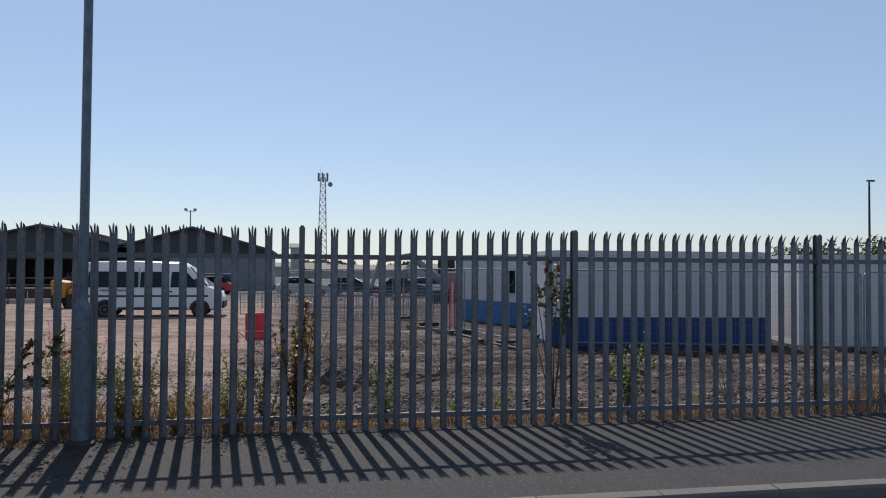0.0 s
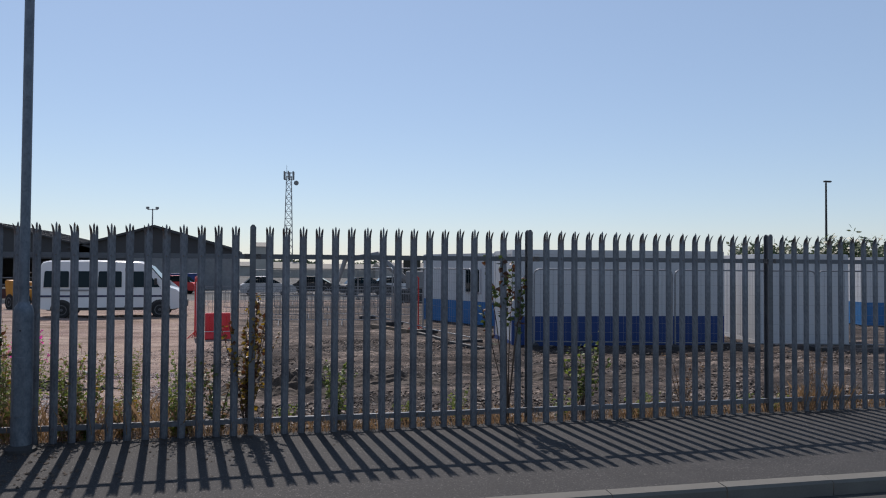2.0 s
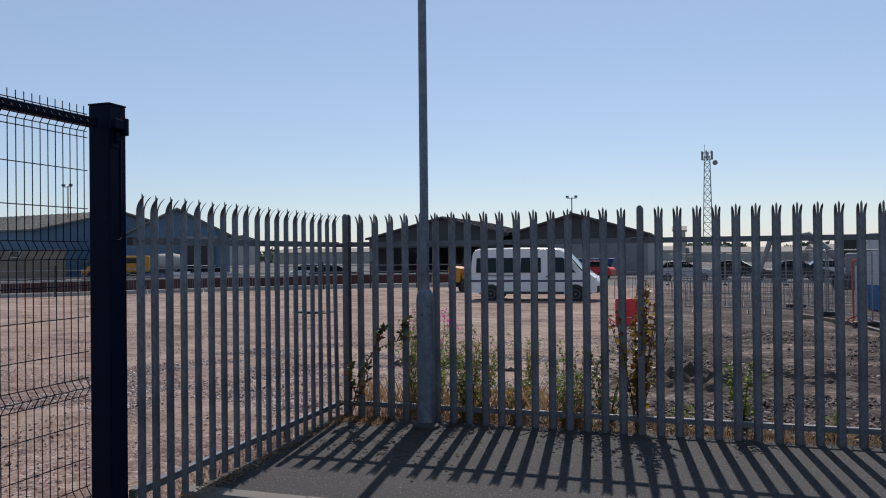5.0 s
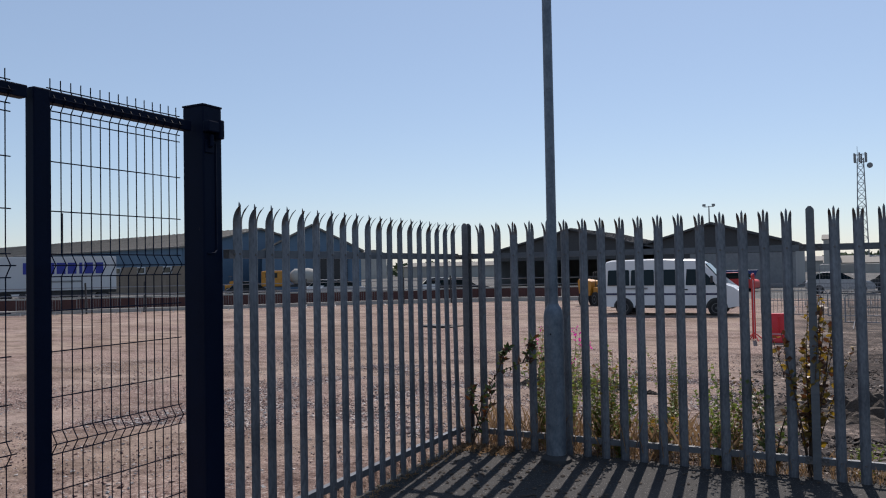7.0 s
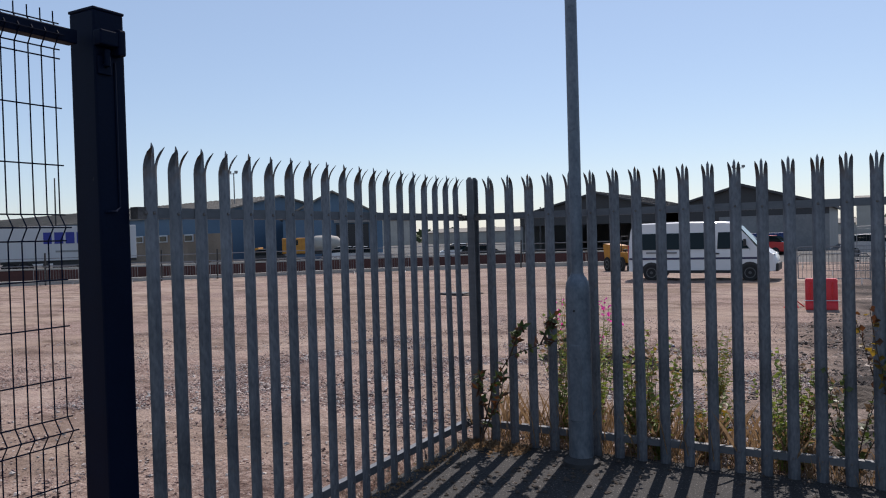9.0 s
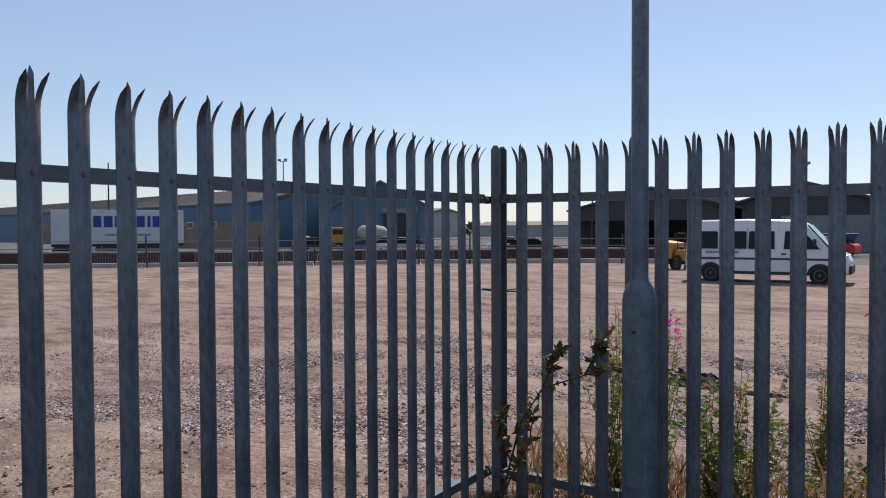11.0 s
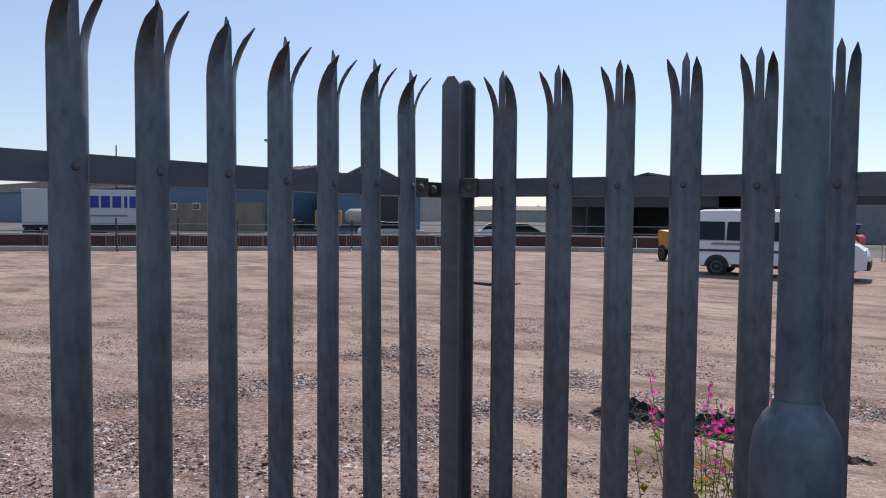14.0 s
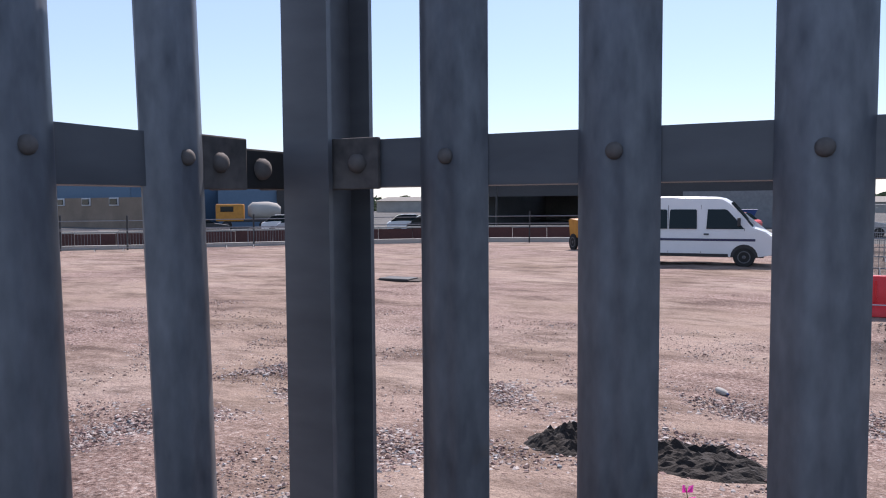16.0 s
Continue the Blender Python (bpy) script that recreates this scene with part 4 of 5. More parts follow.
def loader(m, label="yellow site dumper with dark rubber tyres at yard edge"):
    d = thing("site_dumper", label, "dumper", m, "yellow machines")
    bm = bmesh.new()
    prism(bm, [(-0.3, 0.75), (1.3, 0.75), (1.5, 1.75), (1.35, 1.85), (-0.5, 1.7)], -0.9, 0.9, "y")
    part("skip", bm, YELLOW, d)
    bm = bmesh.new()
    box(bm, (-1.1, 0, 0.95), (1.3, 1.3, 0.7), 0.06)
    part("engine_cover", bm, YELLOW, d)
    bm = bmesh.new()
    box(bm, (0, 0, 0.55), (2.9, 0.6, 0.3), 0.03)
    part("chassis", bm, VANDARK, d)
    bm = bmesh.new()
    tube(bm, [(-0.8, -0.55, 1.2), (-0.8, -0.55, 2.3), (-0.8, 0.55, 2.3), (-0.8, 0.55, 1.2)], 0.04, 8)
    part("roll_bar", bm, VANDARK, d)
    bm = bmesh.new()
    box(bm, (-0.95, 0, 1.38), (0.45, 0.5, 0.18), 0.05)
    part("seat", bm, VANDARK, d)
    for x in (-1.0, 0.9):
        for y in (-0.85, 0.85):
            wheel(d, pose(x, y, 0.5, -90 if y > 0 else 90) @ Matrix.Diagonal((1.45, 1.45, 1.7, 1)))
    return d


ld = loader(pose(-8.8, 34.0, -0.6, 0, 0, 165) @ Matrix.Diagonal((0.42, 0.6, 0.80, 1)))
copy_thing(ld, pose(-47.0, 47.5, -0.6, 0, 0, 20))


def mixer_lorry(m):
    d = thing("mixer_lorry", "yellow lorry with white cylindrical tank behind yard wall", "lorry", m)
    bm = bmesh.new()
    box(bm, (0, 0, 1.9), (3.0, 2.2, 1.9), 0.15)
    part("cab", bm, YELLOW, d)
    bm = bmesh.new()
    box(bm, (2.9, 0, 1.0), (6.5, 2.0, 0.3), 0.03)
    part("chassis", bm, VANDARK, d)
    bm = bmesh.new()
    lathe(bm, [(0.5, 0), (0.95, 0.5), (1.0, 2.2), (0.8, 3.2), (0.4, 3.6)], 20)
    bmesh.ops.rotate(bm, cent=(0, 0, 0), matrix=Matrix.Rotation(radians(90), 3, "Y"), verts=bm.verts)
    bmesh.ops.translate(bm, vec=(1.9, 0, 2.1), verts=bm.verts)
    part("tank", bm, CONCRETE, d, smooth=True)
    for x in (-0.4, 3.6, 4.8):
        for y in (-1.0, 1.0):
            wheel(d, pose(x, y, 0.5, -90 if y > 0 else 90) @ Matrix.Diagonal((1.45, 1.45, 1.5, 1)))
    bm = bmesh.new()
    box(bm, (-0.3, -1.1, 2.3), (1.4, 0.03, 0.6))
    part("cab_window", bm, GLASS, d)
    return d


mixer_lorry(pose(-45.8, 51.8, -0.6, 0, 0, 38) @ Matrix.Diagonal((0.8, 0.8, 0.8, 1)))


def car(m, paint, label):
    c = thing("car", label, "car", m, "parked cars")
    bm = bmesh.new()
    prism(bm, [(0, 0.3), (-0.02, 0.8), (0.15, 0.95), (0.9, 1.02), (2.9, 0.98), (3.9, 0.82), (4.12, 0.62), (4.1, 0.3)], -0.85, 0.85, "y")
    bmesh.ops.bevel(bm, geom=bm.edges[:], offset=0.05, segments=2, affect="EDGES")
    part("body", bm, paint, c, smooth=True)
    bm = bmesh.new()
    prism(bm, [(0.25, 0.95), (0.75, 1.40), (1.2, 1.47), (2.1, 1.44), (2.95, 0.98)], -0.72, 0.72, "y")
    bmesh.ops.bevel(bm, geom=bm.edges[:], offset=0.04, segments=2, affect="EDGES")
    part("cabin_glass", bm, GLASS, c, smooth=True)
    bm = bmesh.new()
    box(bm, (1.55, 0, 1.455), (1.1, 1.2, 0.05), 0.02)
    part("roof", bm, paint, c)
    for x in (0.75, 3.3):
        for y in (-0.78, 0.78):
            wheel(c, pose(x, y, 0.31, -90 if y > 0 else 90) @ Matrix.Diagonal((0.9, 0.9, 0.9, 1)))
    return c


silver = car(pose(1.0, 52, -0.62, 0, 0, 5), ALLOY, "silver hatchback parked beyond the pedestrian barriers")
dark = car(pose(5.0, 54, -0.62, 0, 0, -8), VANDARK, "dark hatchback parked beyond the pedestrian barriers")
white = car(pose(-27, 47, -0.62, 0, 0, 30), VANWHITE, "white car parked beyond the maroon wall")
car(pose(-2.5, 56, -0.62, 0, 0, 170), REDPAINT, "red car parked beyond the pedestrian barriers")
for src, spots_ in ((silver, ((-33, 42, 40), (22, 56, 0))), (dark, ((-39, 38, 45), (15, 57, 5), (8.5, 50, 10), (-24, 44.5, 30))), (white, ((11, 52.5, 0), (-36, 44, 40), (-70, 38, 60)))):
    for x, y, a in spots_:
        copy_thing(src, pose(x, y, -0.62, 0, 0, a))

skip = thing("skip", "blue steel waste skip behind the minibus", "skip", pose(-6.3, 63.5, -0.58, 0, 0, 5))
bm = bmesh.new()
prism(bm, [(0.4, 0.1), (2.6, 0.1), (3.2, 1.5), (-0.2, 1.5)], -0.85, 0.85, "y")
part("tub", bm, BLUE, skip)
bm = bmesh.new()
box(bm, (1.5, 0, 1.52), (3.5, 1.8, 0.08), 0.02)
part("rim", bm, BLUE, skip)

# ---- mast, floodlights and poles ----


def lattice_mast(m, h=26.0):
    t = thing("lattice_mast", "tall pale lattice telecom mast with antennas on top", "mast", m)
    w = lambda z: 1.25 - 0.6 * z / h
    legs = [(-1, -1), (1, -1), (1, 1), (-1, 1)]
    for sx, sy in legs:
        bm = bmesh.new()
        tube(bm, [(sx * w(0), sy * w(0), 0), (sx * w(h), sy * w(h), h)], 0.10, 5)
        part("leg", bm, ZINC, t)
    bm = bmesh.new()
    n = 14
    for i in range(n):
        z0, z1 = h * i / n, h * (i + 1) / n
        for (ax, ay), (bx, by) in zip(legs, legs[1:] + legs[:1]):
            tube(bm, [(ax * w(z0), ay * w(z0), z0), (bx * w(z1), by * w(z1), z1)], 0.05, 4, False)
            tube(bm, [(bx * w(z0), by * w(z0), z0), (ax * w(z1), ay * w(z1), z1)], 0.05, 4, False)
            tube(bm, [(ax * w(z1), ay * w(z1), z1), (bx * w(z1), by * w(z1), z1)], 0.05, 4, False)
    part("bracing", bm, ZINC, t)
    for i in range(6):
        a = radians(60 * i + 20)
        bm = bmesh.new()
        box(bm, (1.35 * math.cos(a), 1.35 * math.sin(a), h + 0.2), (0.35, 0.35, 2.2), 0.05)
        part("panel_antenna", bm, GREYWALL, t)
    bm = bmesh.new()
    for z in (h - 0.9, h + 0.9):
        tube(bm, [(1.3 * math.cos(radians(a)), 1.3 * math.sin(radians(a)), z) for a in range(0, 361, 30)], 0.06, 4, False)
    tube(bm, [(-0.6, 0, h), (-0.6, 0, h + 3)], 0.05, 5)
    part("head_frame", bm, ZINC, t)
    bm = bmesh.new()
    lathe(bm, [(0.1, 0), (0.65, 0.25), (0.65, 0.45), (0.1, 0.5)], 14)
    bmesh.ops.rotate(bm, cent=(0, 0, 0), matrix=Matrix.Rotation(radians(90), 3, "X"), verts=bm.verts)
    bmesh.ops.translate(bm, vec=(1.9, -0.3, h - 1.8), verts=bm.verts)
    part("dish", bm, GREYWALL, t)
    return t


lattice_mast(pose(8.6, 198, -0.6), 26.4)


def floodlight(m, h, heads=2, label="tall thin floodlight pole with twin lamp heads"):
    f = thing("floodlight_pole", label, "floodlight", m, "floodlight poles")
    bm = bmesh.new()
    tube(bm, [(0, 0, 0), (0, 0, h)], [0.11, 0.06], 8)
    part("pole", bm, GREYWALL, f)
    bm = bmesh.new()
    tube(bm, [(-0.55, 0, h - 0.1), (0.55, 0, h - 0.1)], 0.04, 6)
    part("crossarm", bm, GREYWALL, f)
    for i in range(heads):
        x = -0.5 + 1.0 * i / max(1, heads - 1)
        bm = bmesh.new()
        box(bm, (x, -0.12, h + 0.08), (0.34, 0.24, 0.26), 0.04)
        part("lamp_head", bm, GREYWALL, f)
    return f


floodlight(pose(-9.5, 82, -0.6), 8.6)
floodlight(pose(-61, 59.3, -0.6), 10.0)
for x, y, h in ((-68, 41.8, 8.9), (-66.5, 43.9, 8.5), (-20.5, 52, 4.2)):
    p = thing("steel_pole", "plain thin dark steel pole", "pole", pose(x, y, -0.6), "steel poles")
    bm = bmesh.new()
    tube(bm, [(0, 0, 0), (0.1, 0, h)], [0.10, 0.06], 8)
    part("shaft", bm, VANDARK, p)
sl = thing("street_lamp", "distant dark street lamp column behind containers", "street lamp", pose(41.4, 38.5, -0.5))
bm = bmesh.new()
tube(bm, [(0, 0, 0), (0, 0, 4.0), (0, 0, 8.3)], [0.12, 0.08, 0.06], 8)
part("column", bm, VANDARK, sl)
bm = bmesh.new()
box(bm, (0.12, 0, 8.38), (0.55, 0.22, 0.12), 0.04)
part("lantern", bm, VANDARK, sl)

# barn fronts
bm = bmesh.new()
box(bm, (-4.8, 67.8, 0.95), (9.0, 0.15, 3.1))
tagged(part("barn_sheeting", bm, GREYWALL), "grey profiled sheeting closing half the barn front", "wall sheeting")
ww = thing("warehouse_windows", "row of small white framed windows on brick wall", "windows")
for i in range(7):
    bm = bmesh.new()
    box(bm, (-60.5 - 5.2 * i, 52.05 + 1.06 * i, 2.0), (1.6, 0.3, 0.8), 0.03, pose(0, 0, 0, 0, 0, -11.5))
    f = part("window_frame", bm, WHITE, ww)
    bm = bmesh.new()
    box(bm, (-60.5 - 5.2 * i, 51.86 + 1.06 * i, 2.0), (1.3, 0.06, 0.55), 0, pose(0, 0, 0, 0, 0, -11.5))
    part("pane", bm, GLASS, f)
bm = bmesh.new()
box(bm, (0, 0, 1.2), (70, 0.2, 3.6), 0, None)
bw = tagged(part("brick_plinth", bm, BRICKWALL), "brown brick lower wall of the warehouse", "wall")
bw.matrix_basis = pose(-87.3, 57.6, -0.6, 0, 0, -11.5)
door = thing("roller_door", "dark roller shutter doorway in the blue workshop front", "door", pose(-46.6, 58.9, -0.6, 0, 0, 38))
bm = bmesh.new()
box(bm, (2.0, -0.15, 1.8), (3.4, 0.2, 3.6), 0.02)
part("shutter", bm, VANDARK, door)
bm = bmesh.new()
box(bm, (2.0, -0.2, 4.0), (3.8, 0.25, 0.5), 0.02)
part("shutter_box", bm, GREYWALL, door)

# distance: low sheds, works and one narrow silo beyond the yard
far = random.Random(5)
for i, (x, y, w, h) in enumerate(((-30, 150, 30, 2.4), (-75, 160, 40, 2.8), (14, 150, 26, 1.9), (40, 140, 30, 2.2), (62, 120, 24, 3), (-5, 175, 34, 2.4), (2.0, 146, 2.2, 6.2), (-120, 140, 50, 6))):
    s = thing("far_shed", "distant grey industrial building with walls paled for haze", "building", pose(x, y, -0.6), "far sheds")
    bm = bmesh.new()
    box(bm, (0, 6, h / 2), (w, 12, h))
    # pale concrete colour stands in for the haze over distant walls
    part("wall", bm, CONCRETE, s)
    bm = bmesh.new()
    prism(bm, [(-0.4, h), (12.4, h), (6, h + 1.0)], -w / 2 - 0.3, w / 2 + 0.3, "x")
    part("roof", bm, GREYROOF, s)

# ---- trees ----


def tree(m, h, spread, seed, leaves=1600, mat=FARGREEN, size=0.16, name="tree", label="leafy green tree behind the containers"):
    r = random.Random(seed)
    t = thing(name, label, "tree", m, "trees")
    bm = bmesh.new()
    tube(bm, [(0, 0, 0), (0.05, 0, h * 0.3), (-0.05, 0.05, h * 0.6)], [h * 0.03, h * 0.024, h * 0.012], 7)
    tips = []
    for i in range(9):
        a, el = r.uniform(0, 6.28), r.uniform(0.3, 1.2)
        z0 = h * r.uniform(0.25, 0.55)
        ln = spread * r.uniform(0.6, 1.1)
        e = Vector((math.cos(a) * ln * math.cos(el), math.sin(a) * ln * math.cos(el), z0 + ln * math.sin(el)))
        tube(bm, [(0, 0, z0), e * 0.5 + Vector((0, 0, z0 * 0.55)), e], [h * 0.012, h * 0.008, h * 0.003], 5)
        tips.append(e)
    part("trunk", bm, STEM, t)
    verts, faces = [], []
    for i in range(leaves):
        c = tips[i % len(tips)] + Vector((r.gauss(0, 1), r.gauss(0, 1), r.gauss(0, 0.8))) * spread * 0.32
        u = Vector((r.gauss(0, 1), r.gauss(0, 1), r.gauss(0, 1))).normalized() * size * r.uniform(0.5, 1.2)
        v = u.orthogonal().normalized() * size * 0.5
        k = len(verts)
        verts += [c - u, c + v, c + u, c - v]
        faces.append((k, k + 1, k + 2, k + 3))
    me = bpy.data.meshes.new("crown")
    me.from_pydata([tuple(v) for v in verts], [], faces)
    me.materials.append(mat)
    new("crown", me).parent = t
    return t


for i, (x, y, h, s) in enumerate(((28.7, 28.3, 3.4, 1.3), (31.2, 28.6, 3.5, 1.4), (34.0, 28, 3.4, 1.5), (37.0, 28.5, 3.6, 1.6), (41, 29, 3.7, 1.8), (45, 28, 4.0, 2.0))):
    tree(pose(x, y, -0.5), h, s, 20 + i, 5200, LEAFDARK, 0.17)
hedge = bpy.data.meshes.new("tree_line")
r = random.Random(9)
verts, faces = [], []
for i in range(9000):
    a = r.uniform(-1.25, 0.75)
    d = r.uniform(210, 260)
    top = 3.6 + 1.8 * noise.noise((a * 14, 0, 0)) + 1.5 * noise.noise((a * 55, 3, 0))
    c = Vector((d * math.sin(a), d * math.cos(a), -0.6 + top * r.random() ** 0.7))
    u = Vector((r.gauss(0, 1), r.gauss(0, 1), r.gauss(0, 1))).normalized() * r.uniform(0.5, 1.3)
    v = u.orthogonal().normalized() * 0.6
    k = len(verts)
    verts += [tuple(c - u), tuple(c + v), tuple(c + u), tuple(c - v)]
    faces.append((k, k + 1, k + 2, k + 3))
hedge.from_pydata(verts, [], faces)
hedge.materials.append(FARGREEN)
tagged(new("tree_line", hedge), "distant hazy line of trees along the horizon", "trees", kind="stuff")

# ---- loose things on the ground ----
for i, (x0, y0, x1, y1) in enumerate(((8.05, 10.6, 7.7, 12.5), (7.65, 12.9, 7.35, 16.1), (6.4, 18.5, 7.3, 16.4))):
    b = thing("timber_beam", "dark timber beam lying on the bare soil", "beam", group="timber beams")
    bm = bmesh.new()
    z = -0.40
    tube(bm, [(x0, y0, z), (x1, y1, z - 0.02)], 0.09, 4)
    part("beam", bm, VANDARK if i < 2 else TIMBER, b)

mh = thing("drain_cover", "dark lifted drain cover lying on the yard", "drain cover", pose(-9.6, 17.4, -0.44))
bm = bmesh.new()
box(bm, (0, 0, 0.03), (0.9, 0.6, 0.07), 0.02)
part("lid", bm, VANDARK, mh)
bm = bmesh.new()
box(bm, (0.1, 0.2, 0.0), (1.3, 0.9, 0.05), 0.02)
part("surround", bm, SOIL, mh)

bt = thing("plastic_bottle", "crushed clear-white plastic bottle lying on gravel", "bottle", pose(-0.32, 7.75, ground_z(-0.3, 7.75) + 0.022, 90, 0, 35) @ Matrix.Diagonal((0.75, 0.75, 0.75, 1)))
bm = bmesh.new()
lathe(bm, [(0.02, -0.14), (0.042, -0.12), (0.045, 0.06), (0.035, 0.10), (0.015, 0.14)], 12)
part("body", bm, CONCRETE, bt, smooth=True)
bm = bmesh.new()
lathe(bm, [(0.017, 0.14), (0.017, 0.165)], 10)
part("cap", bm, BLUE, bt)


def heap(x, y, w, d, h, seed, label="small heap of dark churned soil on gravel", mat=WETSOIL):
    bm = bmesh.new()
    bmesh.ops.create_grid(bm, x_segments=40, y_segments=40, size=0.5)
    for v in bm.verts:
        u = math.hypot(v.co.x, v.co.y) * 2
        e = max(0, 1 - u ** 1.6)
        f = noise.noise((v.co.x * 7, v.co.y * 7, seed)) * 0.6 + noise.noise((v.co.x * 19, v.co.y * 19, seed)) * 0.4
        px, py = x + v.co.x * w, y + v.co.y * d
        v.co = (px, py, ground_z(px, py) - 0.03 + h * e * (0.75 + 0.8 * f) + 0.022 * noise.noise((v.co.x * 60, v.co.y * 60, seed)) * min(1, e * 4))
    tagged(part("mud_mound", bm, mat, smooth=False), label, "mud mound", "mud mounds")


heap(-0.30, 4.9, 1.35, 0.85, 0.20, 1)
heap(-1.15, 5.0, 0.85, 0.85, 0.20, 2)
heap(0.55, 4.6, 0.8, 0.45, 0.08, 3)
heap(3.1, 2.9, 2.2, 1.4, 0.36, 4, "heap of churned brown soil behind the fence", SOIL)
heap(4.6, 4.2, 2.4, 1.3, 0.24, 5, "heap of churned brown soil behind the fence", SOIL)
heap(7.5, 3.8, 3.4, 1.2, 0.24, 6, "heap of churned brown soil behind the fence", SOIL)


def scatter(name, label, n, area, sizes, mat, seed, dense=lambda x, y: 1.0):
    """Many small angular stones lying on the ground, as one mesh."""
    r = random.Random(seed)
    verts, faces = [], []
    tries = 0
    while len(faces) < n * 8 and tries < n * 20:
        tries += 1
        x, y = r.uniform(area[0], area[1]), area[2] + (area[3] - area[2]) * r.random() ** 1.6
        if r.random() > dense(x, y):
            continue
        s = r.uniform(*sizes) * (0.6 + 0.8 * r.random() ** 3)
        z = ground_z(x, y) + s * 0.25
        k = len(verts)
        rot = Euler((r.uniform(0, 6), r.uniform(0, 6), r.uniform(0, 6))).to_matrix()
        for p in ((1, 0, 0), (-1, 0, 0), (0, 0.8, 0), (0, -0.8, 0), (0, 0, 0.6), (0, 0, -0.6)):
            q = rot @ Vector([c * s * r.uniform(0.7, 1.2) for c in p])
            verts.append((x + q.x, y + q.y, z - s * 0.1 + q.z * 0.5))
        for a, b, c in ((0, 2, 4), (2, 1, 4), (1, 3, 4), (3, 0, 4), (2, 0, 5), (1, 2, 5), (3, 1, 5), (0, 3, 5)):
            faces.append((k + a, k + b, k + c))
    me = bpy.data.meshes.new(name)
    me.from_pydata(verts, [], faces)
    me.materials.append(mat)
    return tagged(new(name, me), label, "stones", kind="stuff")


def pebble(name, stops):
    m = bpy.data.materials.new(name)
    m.use_nodes = True
    n, link = m.node_tree.nodes, m.node_tree.links.new
    geo, ramp = n.new("ShaderNodeNewGeometry"), n.new("ShaderNodeValToRGB")
    while len(ramp.color_ramp.elements) < len(stops):
        ramp.color_ramp.elements.new(0.5)
    for e, (p, c) in zip(ramp.color_ramp.elements, stops):
        e.position, e.color = p, (*c, 1)
    link(geo.outputs["Random Per Island"], ramp.inputs[0])
    link(ramp.outputs[0], n["Principled BSDF"].inputs["Base Color"])
    n["Principled BSDF"].inputs["Roughness"].default_value = 0.9
    return m


PEBBLE = pebble("mixed_gravel", [(0.0, (0.075, 0.045, 0.040)), (0.35, (0.215, 0.135, 0.120)), (0.65, (0.284, 0.224, 0.198)), (0.9, (0.440, 0.390, 0.365)), (1.0, (0.158, 0.172, 0.185))])
CLOD = pebble("soil_clods", [(0.0, (0.016, 0.012, 0.010)), (0.5, (0.060, 0.045, 0.038)), (0.8, (0.145, 0.113, 0.095)), (1.0, (0.300, 0.250, 0.215))])
patchy = lambda x, y: 0.25 + 0.75 * smooth_step(-0.25, 0.35, noise.noise((x * 0.5, y * 0.5, 2)))
scatter("gravel", "loose pinkish brown gravel over the yard", 60000, (-12, 2.2, 0.2, 12), (0.007, 0.024), PEBBLE, 11, patchy)
scatter("gravel", "mixed pink and grey rubble near the fence corner", 42000, (-5.5, 2.0, 0.3, 7.5), (0.010, 0.036), PEBBLE, 15, lambda x, y: smooth_step(-0.15, 0.4, noise.noise((x * 0.8 + 4, y * 0.8, 5))))
scatter("gravel", "loose pinkish brown gravel beside the gate fence", 12000, (-9, -0.3, -5, 0.3), (0.008, 0.028), PEBBLE, 12, lambda x, y: 1.0 if x < -0.25 else 0)
scatter("soil_clods", "clods and stones on churned dark soil", 42000, (1.5, 17, 0.3, 14), (0.010, 0.055), CLOD, 13, patchy)
scatter("litter_stones", "grit and crumbs along the foot of the fence", 1500, (0.0, 13, -0.16, 0.12), (0.006, 0.018), CLOD, 14)

# ---- plants ----


def leaf_quad(verts, faces, c, d, ln, w, r):
    side = d.cross(Vector((r.gauss(0, 1), r.gauss(0, 1), r.gauss(0, 1)))).normalized() * w
    up = d.cross(side).normalized() * ln * 0.12
    k = len(verts)
    verts += [c, c + d * ln * 0.45 + side + up, c + d * ln, c + d * ln * 0.45 - side + up]
    faces.append((k, k + 1, k + 2, k + 3))


